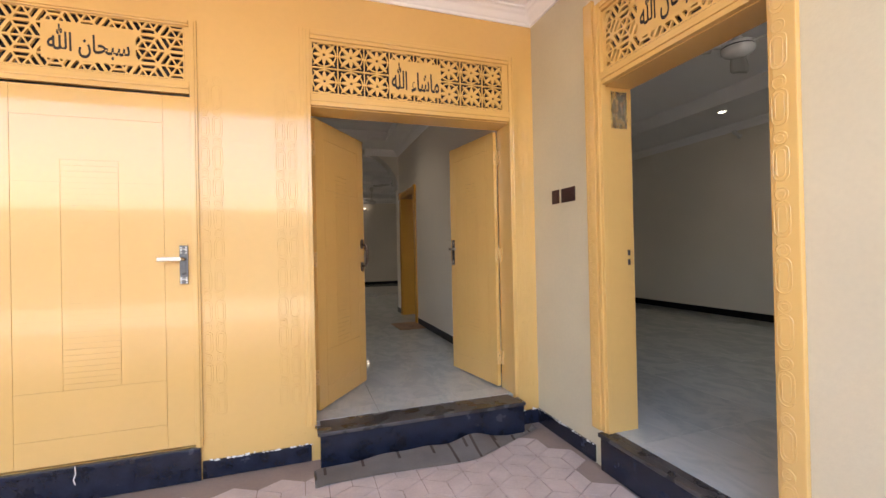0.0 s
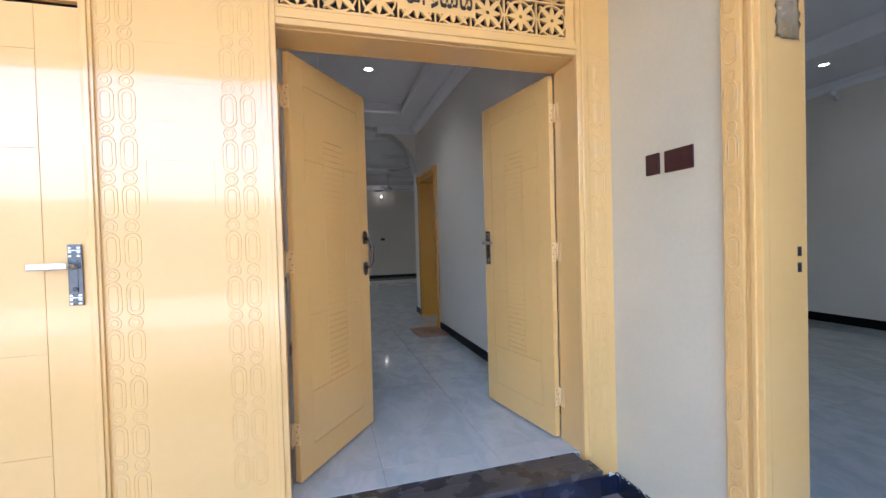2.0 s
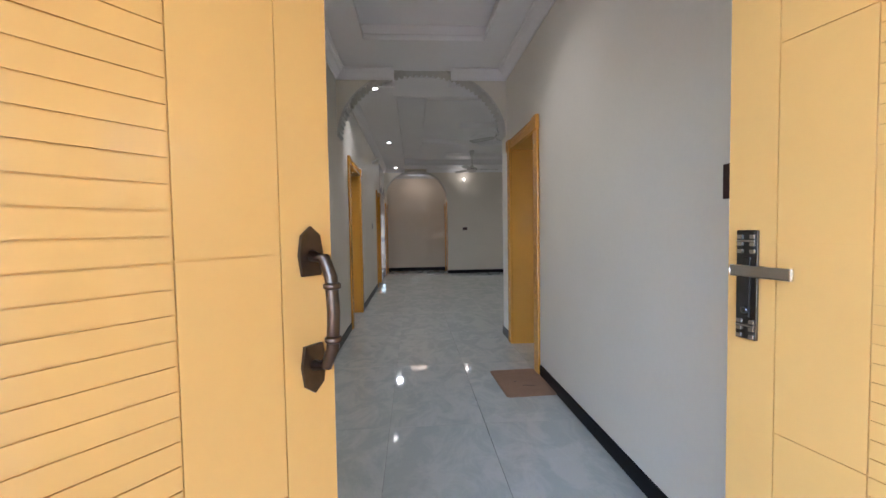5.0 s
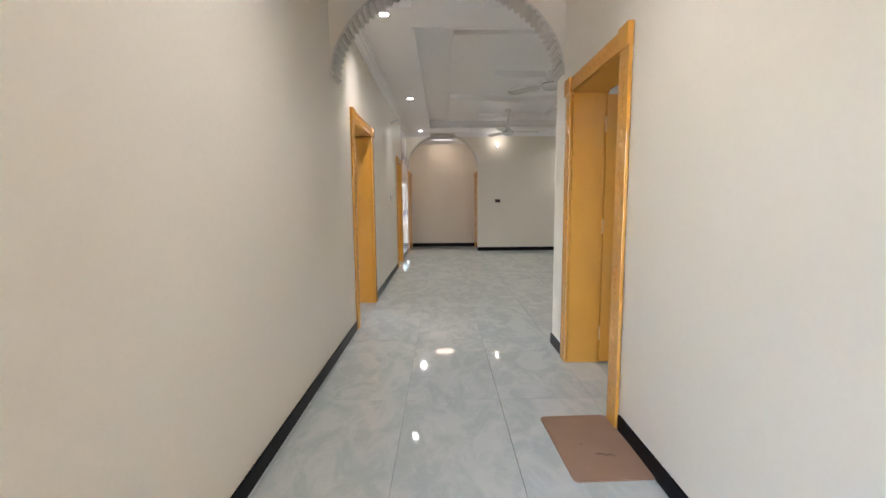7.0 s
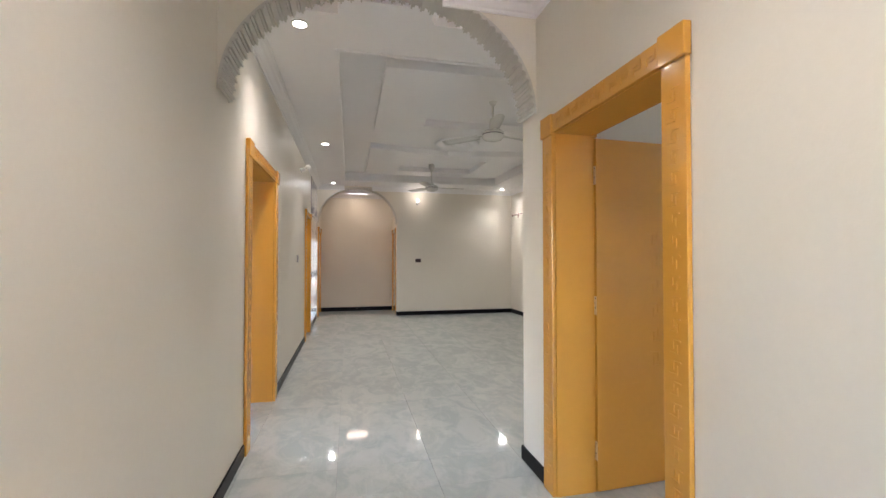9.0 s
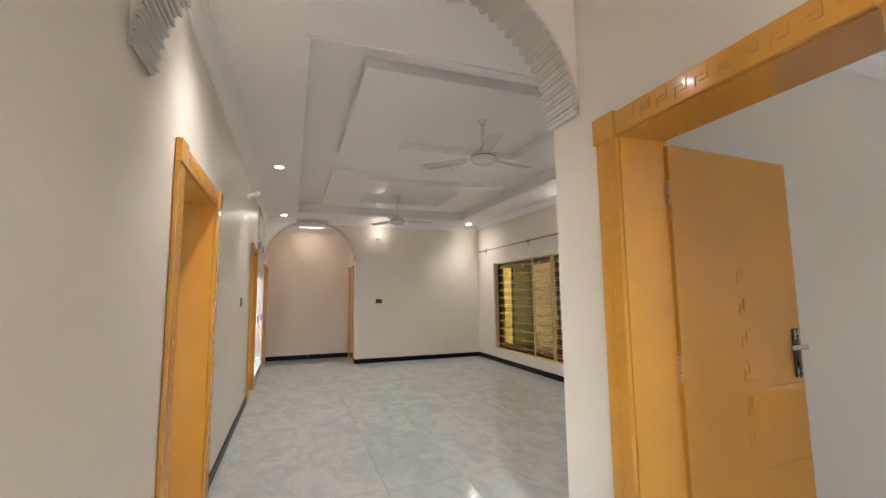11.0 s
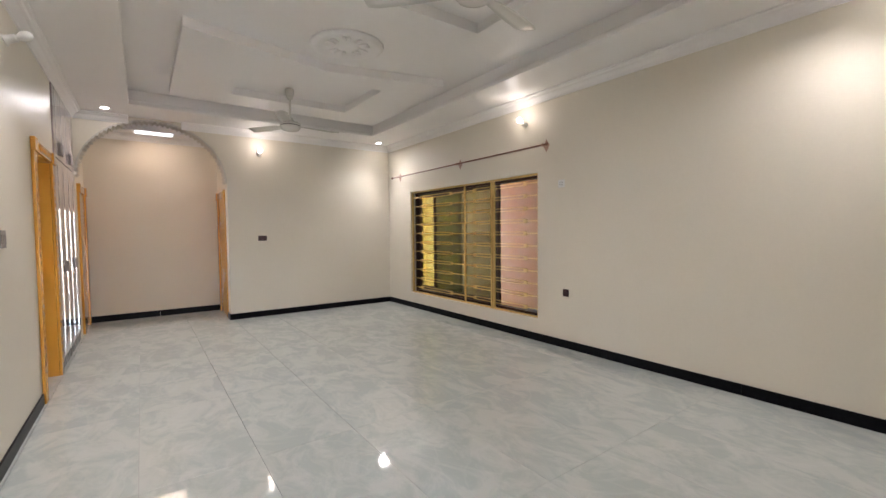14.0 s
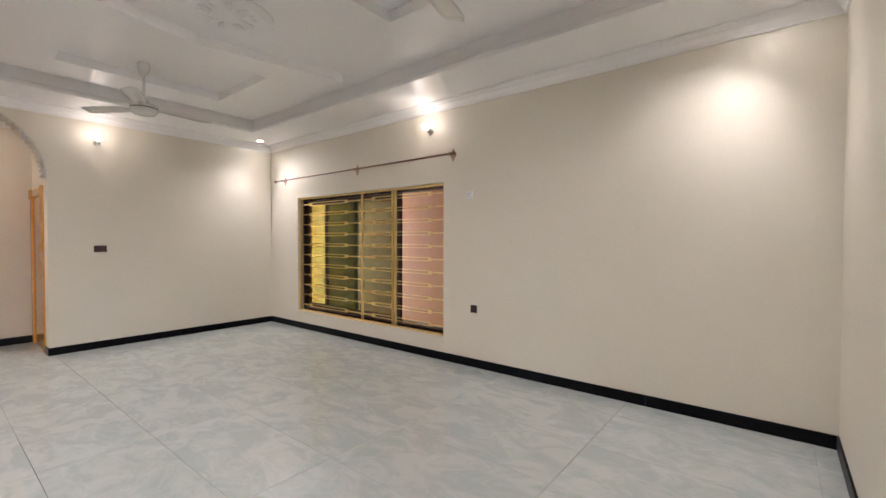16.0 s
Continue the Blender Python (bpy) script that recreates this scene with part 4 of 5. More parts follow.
UNIT = chain_unit()


def chain(at, units, label, me=UNIT, pitch=0.195):
    t = thing("carved_chain", at, label, "wall carving", "carved chains")
    for i in range(units):
        ob = new("link", me)
        ob.parent = t
        ob.matrix_basis = pose(0, 0, (i + 0.5) * pitch)


for x in (-0.432, -0.357, 0.016, 0.090):
    chain(pose(x, FO + 0.0008, 0.12), 11, "raised chain carving on the yellow house front")
for x in (1.808, 1.858):
    chain(pose(x, FO + 0.0008, 0.02), 11, "raised chain carving beside the entrance frame")
BIG = chain_unit(1.0)
SLIM = chain_unit(0.9)
chain(pose(PR - 0.0262, 0.905, 0.05, 0, 0, -90), 11, "raised chain carving on the side door's casing", BIG, 0.218)
for n, y0, y1 in ((1, 0.842, 0.93), (2, 1.99, 2.075)):
    bm = bmesh.new()
    soft_box(bm, PR - 0.027, PR - 0.001, y0, y1, 0.0, 2.72, 0.005)
    setting(f"trim_side_door_{n}", bm, PAINT, "yellow painted flat casing of the side door", "casing")
chain(pose(PR - 0.0262, 2.033, 0.05, 0, 0, -90), 12, "raised chain carving on the side door's casing", SLIM)

# routed panel lines between the chains
bm = bmesh.new()
for z in (1.02, 1.20, 1.38, 1.56, 1.72, 1.88, 2.04):
    box(bm, -0.300, -0.046, FO - 0.0016, FO + 0.001, z, z + 0.0026)
for x in (-0.300, -0.0486):
    box(bm, x, x + 0.0026, FO - 0.0016, FO + 0.001, 1.38, 1.56)
for x in (-0.40, 0.06):
    key_band(bm, x - 0.05, -0.08, 0.19, 0.05, False, FO - 0.0020)
    key_band(bm, x - 0.05, 0.0, 0.19, 0.05, False, FO - 0.0020)
setting("trim_routed_lines", bm, PAINT, "fine routed lines in the yellow front", "carving")

# ---------------------------------------------------------------- steps
def step(name, x0, x1, y0, y1, label):
    t = thing(name, pose((x0 + x1) / 2, (y0 + y1) / 2, PF), label, "step")
    cx, cy = (x0 + x1) / 2, (y0 + y1) / 2
    bm = bmesh.new()
    soft_box(bm, x0 - cx, x1 - cx, y0 - cy, y1 - cy, -PF - 0.028, -PF - 0.002, 0.006)
    part("tread", bm, STEP, t, "dusty dark stone tread")
    bm = bmesh.new()
    box(bm, x0 - cx + 0.018, x1 - cx - 0.006, y0 - cy + 0.018, y1 - cy - 0.006, 0.0, -PF - 0.029)
    part("riser", bm, RISER, t, "blue-black polished stone riser")
    return t


step("entrance_step", 0.215, 1.728, 2.615, FO - 0.03, "dusty black granite step before the entrance doors")
bm = bmesh.new()
box(bm, 0.238, 1.69, FO - 0.032, FI - 0.02, -0.03, -0.0025)
setting("threshold_entrance", bm, STEP, "dusty dark stone threshold", "threshold")
step("side_step", PR - 0.055, PR + 0.0, 0.90, 1.985, "black granite step at the side room door")
bm = bmesh.new()
box(bm, PR, PR + 0.05, 0.942, 1.938, -0.03, -0.002)
setting("threshold_side_room", bm, STEP, "dusty dark stone threshold", "threshold")
bm = bmesh.new()
box(bm, -1.60, -0.475, FO - 0.022, FO - 0.001, PF, -0.062)
soft_box(bm, -1.60, -0.475, FO - 0.034, FO - 0.001, -0.061, -0.030, 0.005)
setting("sill_porch_door", bm, RISER, "blue-black granite sill under the closed door", "sill")

# ---------------------------------------------------------------- inner doors
door_frame("door_frame_4", pose(XR, 6.46, 0, 0, 0, 90), 0.89, 2.13, 0.232, 0.122, PAINT_IN, "ochre enamelled door frame with Greek key carving")
door_leaf("inner_door", pose(2.150, 7.366, 0.008, 0, 0, 3) @ pose(0.006, -0.04, 0), 0.86, 2.10, PAINT_IN, "open ochre enamelled door with a dark lever lock", style="key", swing=93.0)
door_frame("door_frame_5", pose(XL, 9.44, 0, 0, 0, -90), 1.04, 2.13, 0.23, 0.122, PAINT_IN, "ochre enamelled door frame beside the arch")
door_leaf("inner_door", pose(-0.246, 9.428, 0.008, 0, 0, 176), 1.0, 2.10, PAINT_IN, "open ochre enamelled door swung into the room", mirrored=False, style="key")
door_frame("door_frame_6", pose(XL, 13.27, 0, 0, 0, -90), 0.77, 2.10, 0.23, 0.11, PAINT_IN, "ochre enamelled door frame beside the cupboard")
door_leaf("inner_door", pose(-0.232, 13.258, 0.008, 0, 0, 178), 0.74, 2.07, PAINT_IN, "open ochre enamelled door swung into the room", style="key")
door_leaf("side_room_door", pose(2.15, 0.955, 0.008, 0, 0, -2), 0.95, 2.12, PAINT, "open yellow door swung back into the side room")
bm = bmesh.new()
box(bm, -0.010, 0.010, -0.0012, 0.0, -0.018, 0.018)
me = mesh_of("slot", bm, DARK_PL)
t = thing("strike_plate", pose(2.105, 1.9345, 1.09), "dark lock slots in the side door's jamb", "strike plate")
for z in (-0.03, 0.03):
    ob = new("slot", me)
    ob.parent = t
    ob.matrix_basis = pose(0, 0, z)
for i, (x, side) in enumerate(((1.86, -1), (XL, 1))):
    t = thing(f"door_{i + 7}", pose(x, 15.84, 0.0), "ochre enamelled passage door in its casing", "door", kind="structure")
    for y0, y1 in ((-0.46, -0.35), (0.33, 0.44)):
        bm = bmesh.new()
        soft_box(bm, *sorted((0.0, side * 0.03)), y0, y1, 0, 2.0, 0.004)
        part("casing", bm, PAINT_IN, t)
        bm = bmesh.new()
        soft_box(bm, *sorted((0.0, side * 0.042)), y0 - 0.006, y1 + 0.006, 1.985, 2.11, 0.005)
        part("corner_block", bm, PAINT_IN, t)
    bm = bmesh.new()
    soft_box(bm, *sorted((0.0, side * 0.03)), -0.35, 0.33, 2.0, 2.10, 0.004)
    part("head_casing", bm, PAINT_IN, t)
    bm = bmesh.new()
    soft_box(bm, *sorted((0.0, side * 0.012)), -0.348, 0.328, 0.004, 1.998, 0.003)
    part("slab", bm, PAINT_IN, t)

# ---------------------------------------------------------------- window
WY0, WY1, WZ0, WZ1 = 11.28, 14.33, 0.275, 2.115
t = thing("window_1", pose(RX, (WY0 + WY1) / 2, WZ0), "wide sliding window with brown frames and a gold grille", "window", kind="structure")
cy = (WY0 + WY1) / 2


def wpart(name, x0, x1, y0, y1, z0, z1, mat, r=0.004, parent=t):
    bm = bmesh.new()
    soft_box(bm, x0, x1, y0 - cy, y1 - cy, z0 - WZ0, z1 - WZ0, r)
    return part(name, bm, mat, parent)


for y0, y1, z0, z1 in ((WY0, WY1, WZ0, WZ0 + 0.05), (WY0, WY1, WZ1 - 0.05, WZ1), (WY0, WY0 + 0.045, WZ0 + 0.051, WZ1 - 0.051), (WY1 - 0.045, WY1, WZ0 + 0.051, WZ1 - 0.051)):
    wpart("window_frame", 0.10, 0.21, y0, y1, z0, z1, BROWN_AL)
for y0, y1, x0 in ((12.10, 13.76, 0.115), (13.05, 14.28, 0.158)):
    for a, b, c, d in ((y0, y1, WZ0 + 0.052, WZ0 + 0.13), (y0, y1, WZ1 - 0.12, WZ1 - 0.052), (y0, y0 + 0.06, WZ0 + 0.131, WZ1 - 0.121), (y1 - 0.06, y1, WZ0 + 0.131, WZ1 - 0.121)):
        wpart("sash", x0, x0 + 0.03, a, b, c, d, BROWN_AL, 0.003)
    g = wpart("pane", x0 + 0.012, x0 + 0.018, y0 + 0.055, y1 - 0.055, WZ0 + 0.125, WZ1 - 0.115, SCREEN if y0 < 12.5 else PANE, 0.0005)
    g.visible_shadow = False
wpart("window_sill", -0.004, 0.095, WY0 + 0.001, WY1 - 0.001, WZ0 - 0.012, WZ0 + 0.004, WALL)

gr = thing("window_grille", pose(RX + 0.035, cy, WZ0), "gold painted steel window grille of forked bars", "grille")
for y0, y1, z0, z1 in ((WY0, WY1, 0.006, 0.03), (WY0, WY1, 1.81, 1.836)):
    bm = bmesh.new()
    soft_box(bm, -0.012, 0.012, y0 - cy + 0.002, y1 - cy - 0.002, z0, z1, 0.003)
    part("rail", bm, GRILL, gr)
for y, w in ((WY0 + 0.014, 0.024), (12.12, 0.028), (12.17, 0.028), (12.78, 0.024), (WY1 - 0.020, 0.036)):
    bm = bmesh.new()
    soft_box(bm, -0.013, 0.013, y - w / 2 - cy, y + w / 2 - cy, 0.031, 1.809, 0.003)
    part("post", bm, GRILL, gr)


def fork(y0, y1, b0, b1, blocks):
    """A bar that forks in two between b0 and b1, with a block where it forks."""
    bm = bmesh.new()
    for p, q in ((y0, b0), (b1, y1)):
        if q - p > 0.004:
            box(bm, -0.004, 0.004, p - cy, q - cy, -0.008, 0.008)
    for s in (-1, 1):
        box(bm, -0.004, 0.004, b0 - cy, b1 - cy, s * 0.020 - 0.0055, s * 0.020 + 0.0055)
    for b in blocks:
        soft_box(bm, -0.006, 0.006, b - cy - 0.032, b - cy + 0.032, -0.025, 0.025, 0.006)
    return mesh_of("bar", bm, GRILL)


FORKS = (fork(12.793, 14.31, 13.14, 14.02, (13.14, 14.02)), fork(12.186, 12.767, 12.186, 12.55, (12.55,)), fork(11.307, 12.105, 11.52, 12.105, (11.52,)))
for i in range(11):
    for me in FORKS:
        ob = new("bar", me)
        ob.parent = gr
        ob.matrix_basis = pose(0, 0, 0.115 + i * 0.161)

# ---------------------------------------------------------------- curtain rod
rod = thing("curtain_rod", pose(RX, 12.97, 2.42), "thin copper-brown curtain rod on diamond brackets above the window", "curtain rod")
bm = bmesh.new()
tube(bm, [(-0.075, -1.88, 0), (-0.075, 1.88, 0)], 0.011, 10)
part("rod", bm, ROD, rod)
for y in (-1.83, -0.13, 1.72):
    bm = bmesh.new()
    pr = [(0.0, 0.08), (0.05, 0.0), (0.0, -0.08), (-0.05, 0.0)]
    a = [bm.verts.new((-0.001, y + p, q)) for p, q in pr]
    b = [bm.verts.new((-0.010, y + p * 0.8, q * 0.8)) for p, q in pr]
    bm.faces.new(a)
    bm.faces.new(b[::-1])
    for i in range(4):
        bm.faces.new((a[i], a[(i + 1) % 4], b[(i + 1) % 4], b[i]))
    tube(bm, [(-0.008, y, 0), (-0.07, y, 0)], 0.008, 8)
    lathe(bm, [(0.017, -0.012), (0.019, 0.0), (0.017, 0.012)], 14, Matrix.Translation((-0.075, y, 0)) @ Matrix.Rotation(math.pi / 2, 4, "X"))
    part("bracket", bm, COPPER, rod, "pale copper diamond bracket")
for s in (-1, 1):
    bm = bmesh.new()
    lathe(bm, [(0.010, 0.0), (0.020, 0.008), (0.022, 0.02), (0.014, 0.032), (0.004, 0.038)], 14, Matrix.Translation((-0.075, s * 1.88, 0)) @ Matrix.Rotation(-s * math.pi / 2, 4, "X"))
    part("finial", bm, ROD, rod)

# ---------------------------------------------------------------- ceiling fans
def ceiling_fan(at, turn, drop=0.46):
    t = thing("ceiling_fan", at, "white three-bladed ceiling fan hanging from the plaster ceiling, at rest", "ceiling fan", "ceiling fans")
    bm = bmesh.new()
    lathe(bm, [(0.012, -0.13), (0.03, -0.125), (0.052, -0.07), (0.058, -0.02), (0.05, 0.0)], 24)
    part("canopy", bm, FANW, t)
    bm = bmesh.new()
    tube(bm, [(0, 0, -0.12), (0, 0, -drop + 0.07)], 0.013, 12)
    part("rod", bm, FANW, t)
    bm = bmesh.new()
    lathe(bm, [(0.02, -drop + 0.10), (0.035, -drop + 0.085), (0.045, -drop + 0.05), (0.10, -drop + 0.035), (0.125, -drop + 0.018), (0.125, -drop - 0.002)], 32)
    part("motor_cap", bm, FANW, t)
    bm = bmesh.new()
    lathe(bm, [(0.119, -drop + 0.0), (0.122, -drop - 0.006), (0.119, -drop - 0.012)], 32)
    part("band", bm, DARK_PL, t, "thin dark band")
    bm = bmesh.new()
    lathe(bm, [(0.124, -drop - 0.012), (0.122, -drop - 0.035), (0.10, -drop - 0.06), (0.06, -drop - 0.072), (0.001, -drop - 0.075)], 32, caps=False)
    part("motor_cover", bm, FANW, t)
    blade = bmesh.new()
    rows = []
    for i in range(9):
        u = i / 8
        x = 0.19 + 0.46 * u
        hw = 0.050 + 0.022 * math.sin(min(1, u * 1.5) * math.pi / 2) - (0.02 if i == 8 else 0.0)
        cam_ = 0.010
        row = []
        for k in range(5):
            s = k / 4 * 2 - 1
            row.append((x + (0.012 * (1 - s * s) if i == 8 else 0), s * hw, -drop - 0.006 + s * 0.012 + cam_ * (1 - s * s)))
        rows.append(row)
    top = [[blade.verts.new((a, b, c + 0.002)) for a, b, c in r] for r in rows]
    bot = [[blade.verts.new((a, b, c - 0.002)) for a, b, c in r] for r in rows]
    for i in range(8):
        for k in range(4):
            for g, fl in ((top, False), (bot, True)):
                f = blade.faces.new((g[i][k], g[i + 1][k], g[i + 1][k + 1], g[i][k + 1]))
                f.smooth = True
        for k in (0, 4):
            blade.faces.new((top[i][k], top[i + 1][k], bot[i + 1][k], bot[i][k]))
    for i in (0, 8):
        for k in range(4):
            blade.faces.new((top[i][k], top[i][k + 1], bot[i][k + 1], bot[i][k]))
    soft_box(blade, 0.11, 0.23, -0.022, 0.022, -drop - 0.003, -drop + 0.003, 0.002)
    me = mesh_of("blade", blade, FANW)
    for k in range(3):
        ob = new("blade", me)
        ob.parent = t
        ob.matrix_basis = pose(0, 0, 0, 0, 0, turn + 120 * k)
    return t


ceiling_fan(pose(2.30, 9.57, 3.24), 15)
ceiling_fan(pose(2.32, 13.29, 3.24), 4)
ceiling_fan(pose(3.61, 2.30, 3.26), 35)


# ---------------------------------------------------------------- switches
def switch_plate(at, w, h, mat, rockers, label, name="switch_plate", category="light switch"):
    """A plate on a wall: local x along the wall, y out of it."""
    t = thing(name, at, label, category)
    bm = bmesh.new()
    soft_box(bm, -w / 2, w / 2, 0, 0.010, -h / 2, h / 2, 0.003)
    part("plate", bm, mat, t)
    for i in range(rockers):
        bm = bmesh.new()
        p = w * 0.84 / rockers
        x = -w * 0.42 + (i + 0.5) * p
        soft_box(bm, x - p * 0.42, x + p * 0.42, 0.0105, 0.0135, -h * 0.26, h * 0.26, 0.0012)
        lathe(bm, [(0.0022, 0.0), (0.0022, 0.001), (0.0004, 0.0012)], 8, Matrix.Translation((x, 0.0137, h * 0.16)) @ Matrix.Rotation(-math.pi / 2, 4, "X"))
        part("rocker", bm, mat, t)
    return t


switch_plate(pose(PR, 2.458, 1.535, 0, 0, 90), 0.085, 0.10, MAROON, 1, "small maroon socket plate on the porch wall", "socket_plate", "socket")
switch_plate(pose(PR, 2.305, 1.533, 0, 0, 90), 0.155, 0.10, MAROON, 4, "wide maroon switch plate on the porch wall")
switch_plate(pose(XR, 4.12, 1.42, 0, 0, 90), 0.15, 0.12, MAROON, 4, "maroon switch plate on the hall wall")
switch_plate(pose(2.353, B0, 1.31, 0, 0, 180), 0.135, 0.085, MAROON, 3, "maroon switch plate on the lounge's end wall")
switch_plate(pose(XL, 11.40, 1.375, 0, 0, -90), 0.13, 0.11, SILVER_PL, 3, "silver grey switch plate beside the door frame")
t = switch_plate(pose(RX, 10.91, 1.94, 0, 0, 90), 0.09, 0.09, SOCKET_WHITE, 1, "small white socket plate beside the window", "socket_plate", "socket")
for x, z in ((-0.016, 0.014), (0.016, 0.014), (-0.016, -0.014), (0.016, -0.014)):
    bm = bmesh.new()
    soft_box(bm, x - 0.006, x + 0.006, 0.0132, 0.0145, z - 0.004, z + 0.004, 0.0005)
    part("socket_hole", bm, DARK_PL, t)
switch_plate(pose(RX, 10.845, 0.656, 0, 0, 90), 0.08, 0.085, MAROON, 1, "small maroon socket plate low on the wall", "socket_plate", "socket")
switch_plate(pose(2.74, A1, 1.20, 0, 0, 0), 0.13, 0.13, SILVER_PL, 2, "silver grey switch plate on the cream wall")
t = thing("breaker_box", pose(2.305, A1, 1.385), "small silver breaker box with a dark open front", "breaker box")
bm = bmesh.new()
soft_box(bm, -0.052, 0.052, 0.0, 0.016, -0.066, 0.066, 0.005)
part("case", bm, SILVER_PL, t)
bm = bmesh.new()
soft_box(bm, -0.036, 0.036, 0.015, 0.020, -0.046, 0.046, 0.002)
part("window", bm, MAROON, t)
bm = bmesh.new()
soft_box(bm, -0.018, 0.018, 0.0195, 0.034, 0.008, 0.026, 0.003)
part("toggle", bm, MAROON, t)
bm = bmesh.new()
soft_box(bm, -0.028, 0.028, 0.0195, 0.022, -0.036, -0.012, 0.001)
part("rating_plate", bm, SILVER_PL, t, "pale blank rating plate")

# ---------------------------------------------------------------- cupboard in the wall
t = thing("wall_cupboard", pose(-0.2, 14.30, 0.0), "tall mauve gloss built-in cupboard with mirror strips", "cupboard")
bm = bmesh.new()
box(bm, -0.30, 0.185, -0.775, 0.775, 0.10, 3.025)
part("carcass", bm, MAUVE, t)
bm = bmesh.new()
box(bm, -0.28, 0.205, -0.77, 0.77, 0.0, 0.099)
part("plinth", bm, STEP, t, "dark grey plinth")
for i in range(4):
    y0 = -0.77 + i * 0.385
    for z0, z1 in ((0.105, 2.20), (2.215, 3.015)):
        bm = bmesh.new()
        soft_box(bm, 0.187, 0.212, y0 + 0.003, y0 + 0.382, z0, z1, 0.004)
        dr = part("cupboard_door", bm, MAUVE, t)
        bm = bmesh.new()
        box(bm, 0.2125, 0.2145, y0 + 0.16, y0 + 0.182, z0 + 0.05, z1 - 0.05)
        part("mirror_strip", bm, MIRROR, dr, "narrow mirror strip")
        bm = bmesh.new()
        hz = 1.05 if z0 < 1 else z0 + 0.12
        hy = y0 + (0.33 if i % 2 == 0 else 0.05)
        soft_box(bm, 0.212, 0.238, hy - 0.028, hy + 0.028, hz - 0.06, hz + 0.06, 0.006)
        part("handle", bm, SILVER_PL, dr, "grey block handle")

# ---------------------------------------------------------------- mats and cloth
bm = bmesh.new()
n = 6
pts = []
for cx_, cy_, a0 in ((0.17, 0.27, 0), (-0.17, 0.27, 90), (-0.17, -0.27, 180), (0.17, -0.27, 270)):
    for i in range(n + 1):
        a = radians(a0 + 90 * i / n)
        pts.append((cx_ + 0.03 * math.cos(a), cy_ + 0.03 * math.sin(a)))
prism(bm, pts, 0.0, 0.007)
prism(bm, [(x * 0.93, y * 0.955) for x, y in pts], 0.0075, 0.009)
mat_ob = part("door_mat", bm, MAT)
mat_ob.matrix_basis = pose(1.695, 6.18, 0.0005, 0, 0, 2.5)
tagged(mat_ob, "flat brown rubber door mat on the tiled floor", "door mat")
for run in (((-0.02, 0.03, 0.0115), (0.01, 0.035, 0.0115), (0.03, 0.02, 0.0115), (0.06, 0.025, 0.0115), (0.075, 0.01, 0.0115)), ((-0.07, 0.12, 0.0115), (-0.055, 0.125, 0.0115))):
    bm = bmesh.new()
    tube(bm, run, 0.003, 6)
    cr = part("thread_scrap", bm, STRIPE)
    cr.matrix_basis = pose(1.70, 6.05, 0.0)
    tagged(cr, "scrap of dark thread lying on the mat", "litter", "thread scraps")


def cloth():
    """A crumpled strip of matting along the step's foot."""
    random.seed(4)
    bm = bmesh.new()
    nu, nv = 90, 22
    rows = []
    for i in range(nu + 1):
        u = i / nu
        x = 0.19 + 1.64 * u
        front = 2.385 + 0.02 * math.sin(u * 8) + 0.26 * max(0.0, u - 0.62) ** 1.1 / 0.38
        back = 2.60 + (0.11 * min(1.0, (u - 0.93) / 0.07) if u > 0.93 else 0.0)
        row = []
        for j in range(nv + 1):
            v = j / nv
            y = front + (max(back, front + 0.03) - front) * v
            z = PF + 0.005 + 0.004 * (1 + math.sin(u * 34 + 5 * v)) * (0.2 + 0.8 * v) + 0.014 * max(0, noise.noise((u * 5, v * 1.4, 3.0)))
            z += 0.03 * v * max(0.0, math.sin(u * 5.2 - 0.4)) + (0.06 * v * math.exp(-((u - 0.68) / 0.09) ** 2))
            row.append(bm.verts.new((x, y, z)))
        rows.append(row)
    for i in range(nu):
        for j in range(nv):
            f = bm.faces.new((rows[i][j], rows[i + 1][j], rows[i + 1][j + 1], rows[i][j + 1]))
            f.smooth = True
            f.material_index = 1 if (i % 9 == 4 and i > 40) or (i % 13 == 3 and j > 12) else 0
    bmesh.ops.solidify(bm, geom=bm.faces[:], thickness=0.004)
    me = mesh_of("floor_cloth", bm, CLOTH)
    me.materials.append(STRIPE)
    return tagged(new("floor_cloth", me), "crumpled grey striped cloth strip at the step's foot", "floor cloth")


cloth()


# ---------------------------------------------------------------- wear on the porch
def plaster_chips():
    """Bare plaster flecks along the top of the porch skirting."""
    rng = random.Random(11)
    bm = bmesh.new()
    runs = [("y", -0.46, 0.18, FO - 0.0145), ("y", 1.76, 1.92, FO - 0.0145), ("x", 2.08, 2.75, PR - 0.0145)]
    for axis, a, b, at in runs:
        for k in range(int((b - a) * 70)):
            c = rng.uniform(a, b)
            z = -0.125 + abs(rng.gauss(0, 0.006)) - 0.002
            n = rng.randint(5, 7)
            r = rng.uniform(0.002, 0.009)
            ring = []
            for i in range(n):
                g = 2 * math.pi * i / n
                q = r * rng.uniform(0.5, 1.2)
                u, w_ = c + q * 1.7 * math.cos(g), z + q * 0.8 * math.sin(g)
                ring.append((u, at, w_) if axis == "y" else (at, u, w_))
            mid = (c, at - 0.002, z) if axis == "y" else (at - 0.002, c, z)
            vs = [bm.verts.new(p) for p in ring]
            m_ = bm.verts.new(mid)
            for i in range(n):
                bm.faces.new((vs[i], vs[(i + 1) % n], m_))
    ob = part("plaster_flecks", bm, CHIP)
    tagged(ob, "bare white plaster flecks above the dark skirting", "plaster flecks", kind="stuff")


plaster_chips()

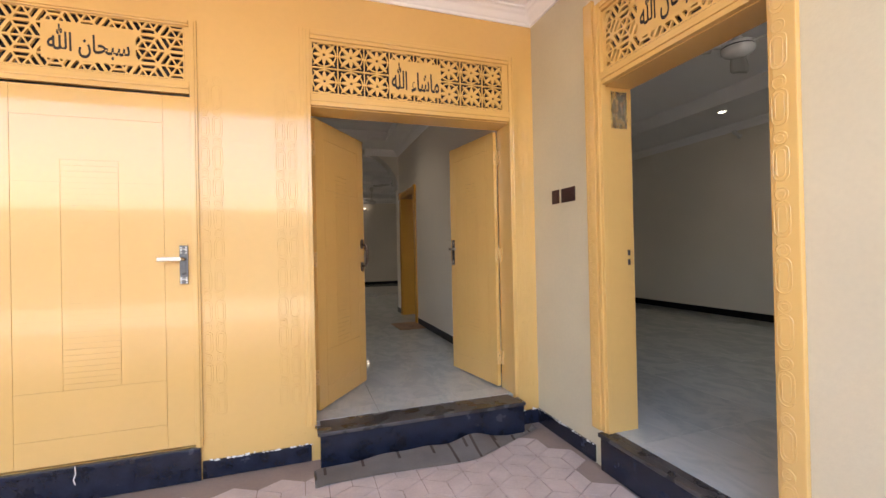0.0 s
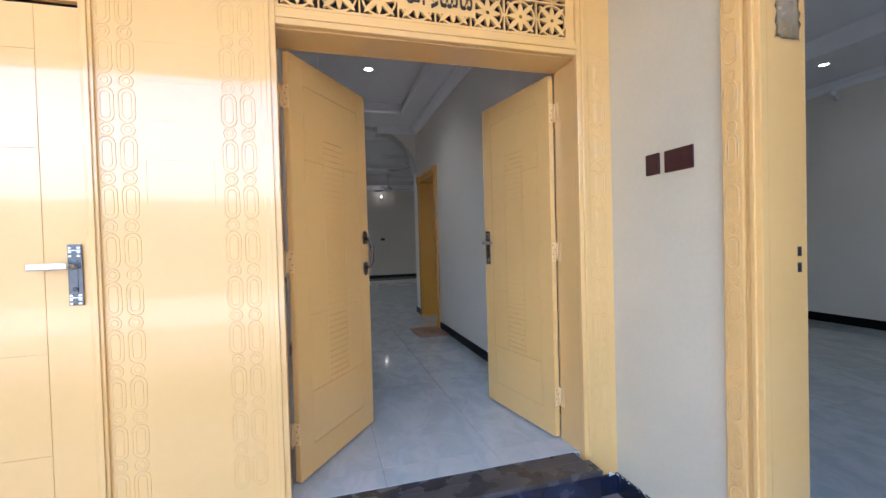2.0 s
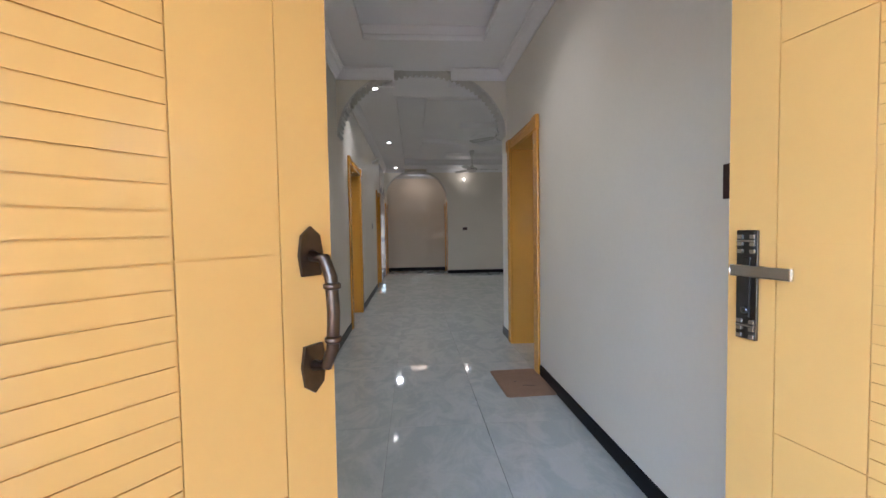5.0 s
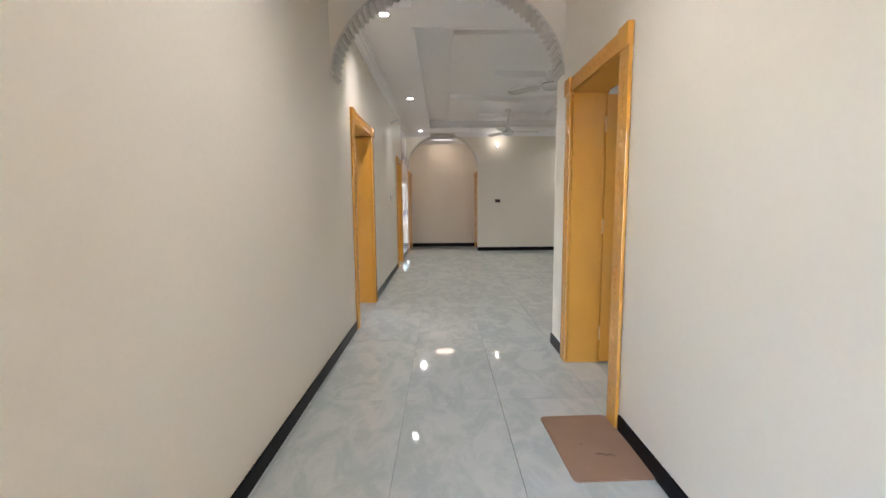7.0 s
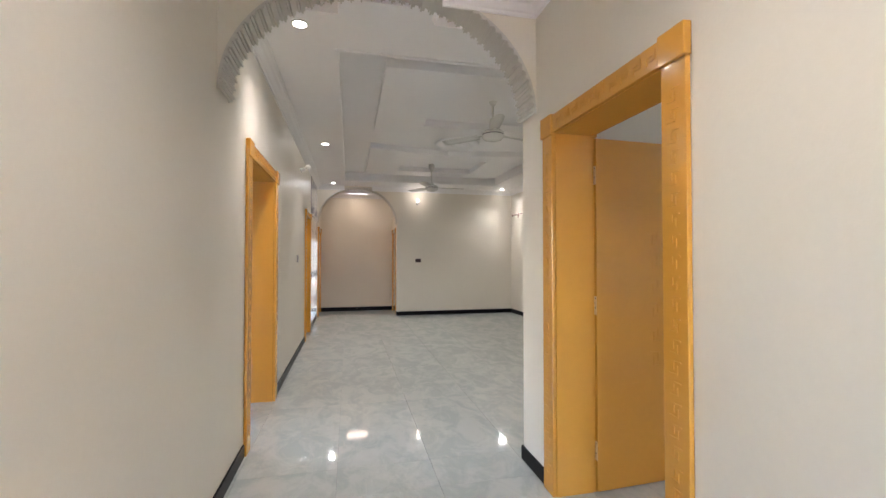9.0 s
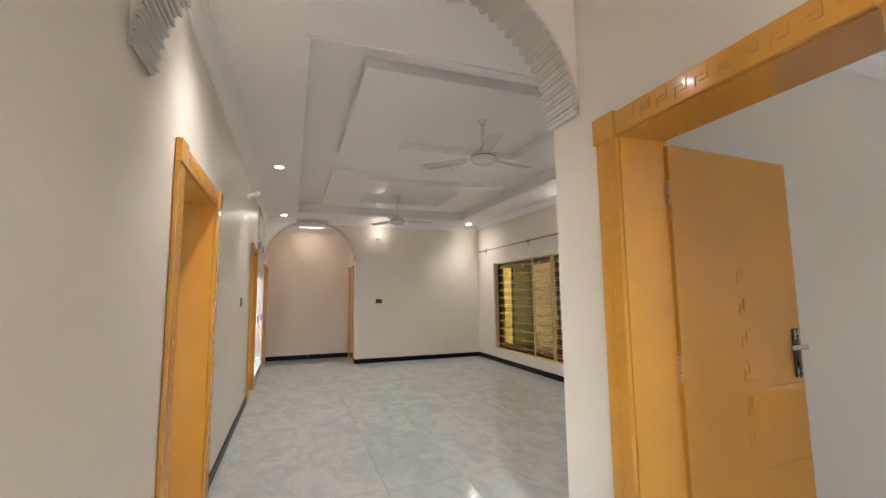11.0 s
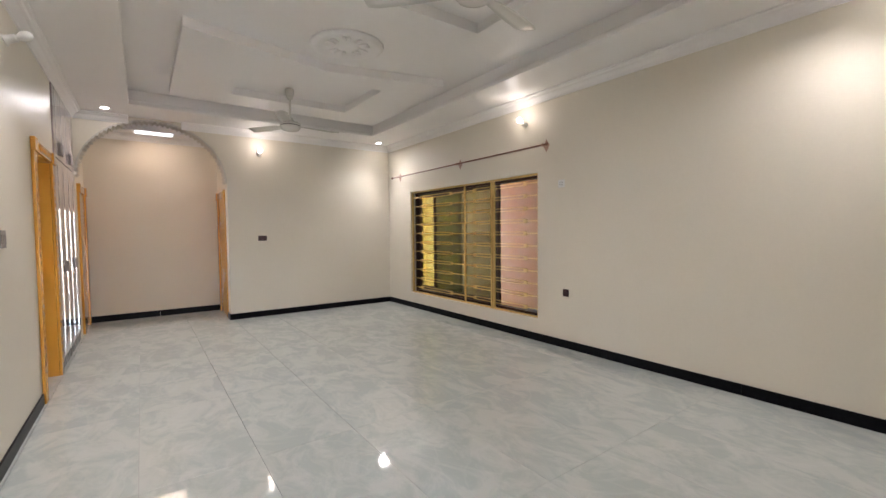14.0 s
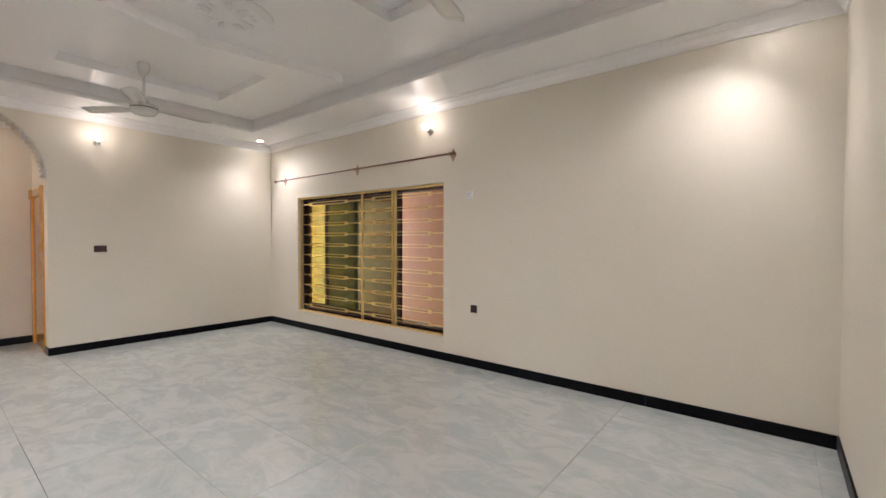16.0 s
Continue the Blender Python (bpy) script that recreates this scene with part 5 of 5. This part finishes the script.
bm = bmesh.new()
tube(bm, [(-1.105, FO - 0.036, -0.030), (-1.10, FO - 0.040, -0.07), (-1.112, FO - 0.038, -0.10), (-1.104, FO - 0.037, -0.13)], 0.003, 6)
th = part("thread", bm, CHIP)
tagged(th, "white thread hanging over the granite sill", "thread")

# bumpy clear sheet, added for the glossy reflection high on the jamb
bm = bmesh.new()
rows = []
for i in range(13):
    row = []
    for j in range(11):
        u, v = i / 12, j / 10
        row.append(bm.verts.new((1.985 + 0.12 * v, 1.9325 - 0.004 - 0.014 * abs(noise.noise((u * 6, v * 6, 1.7))), 1.90 + 0.23 * u)))
    rows.append(row)
for i in range(12):
    for j in range(10):
        bm.faces.new((rows[i][j], rows[i + 1][j], rows[i + 1][j + 1], rows[i][j + 1])).smooth = True
bmesh.ops.solidify(bm, geom=bm.faces[:], thickness=0.0006)
fl = part("jamb_glint", bm, GLINT)
fl.visible_shadow = False
tagged(fl, "crinkled clear sheet added to imitate a glossy reflection on the door jamb", "plastic film")


# ---------------------------------------------------------------- floor tiles, nearest the walk
def floor_tiles(parent, spans, x_at, y_at, w, l):
    made = {}
    for x0, x1, y0, y1 in spans:
        i0, i1 = math.floor((x0 - x_at) / w), math.ceil((x1 - x_at) / w)
        j0, j1 = math.floor((y0 - y_at) / l), math.ceil((y1 - y_at) / l)
        for i in range(i0, i1):
            for j in range(j0, j1):
                a, b = max(x0, x_at + i * w), min(x1, x_at + (i + 1) * w)
                c, d = max(y0, y_at + j * l), min(y1, y_at + (j + 1) * l)
                if b - a < 0.02 or d - c < 0.02:
                    continue
                key = (round(b - a, 3), round(d - c, 3))
                if key not in made:
                    bm = bmesh.new()
                    g = 0.0012
                    vs = box(bm, -key[0] / 2 + g, key[0] / 2 - g, -key[1] / 2 + g, key[1] / 2 - g, -0.0098, 0.0)
                    made[key] = mesh_of("tile", bm, TILE)
                ob = new("tile", made[key])
                ob.parent = parent
                ob.matrix_basis = pose((a + b) / 2, (c + d) / 2, 0)


floor_tiles(floor, [
    (-0.23, 2.14, FO + 0.06, A0), (-0.23, RX + 0.02, A0, B1), (-0.23, 2.1, B1, PB + 0.02),
    (PR + 0.05, DX, -1.2, 2.8), (2.14, DX, 2.8, A0), (-4.0, -0.23, 7.5, 11.4), (-4.0, -0.23, 11.6, 15.4),
], 0.03, 3.0, 0.62, 1.24)

# ---------------------------------------------------------------- porch pavers: rhombs in threes
bm = bmesh.new()
box(bm, -9.0, PR, -4.0, FO, PF - 0.05, PF - 0.006)
porch = setting("pavement", bm, PAVER_JOINT, "sandy bed under the porch pavers", "pavement")
E_ = 0.155
rhombs = []
for k in range(3):
    bm = bmesh.new()
    a0, a1 = radians(30 + 120 * k), radians(30 + 120 * k + 120)
    u, v = Vector((math.cos(a0), math.sin(a0))), Vector((math.cos(a1), math.sin(a1)))
    pts = [Vector((0, 0)), u * E_, (u + v) * E_, v * E_]
    c = sum(pts, Vector((0, 0))) / 4
    pts = [c + (p - c) * 0.965 for p in pts]
    prism(bm, pts, -0.012, -0.001)
    prism(bm, [c + (p - c) * 0.975 for p in pts], -0.001, 0.0)
    rhombs.append(mesh_of("paver", bm, PAVER))
w = E_ * math.sqrt(3)
for j in range(-3, 14):
    for i in range(-9, 9):
        x = i * w + (w / 2 if j % 2 else 0.0)
        y = 0.1 + j * E_ * 1.5
        if not (-1.9 < x < 1.85 and 0.9 < y < 2.62):
            continue
        for me in rhombs:
            ob = new("paver", me)
            ob.parent = porch
            ob.matrix_basis = pose(x, y, PF)
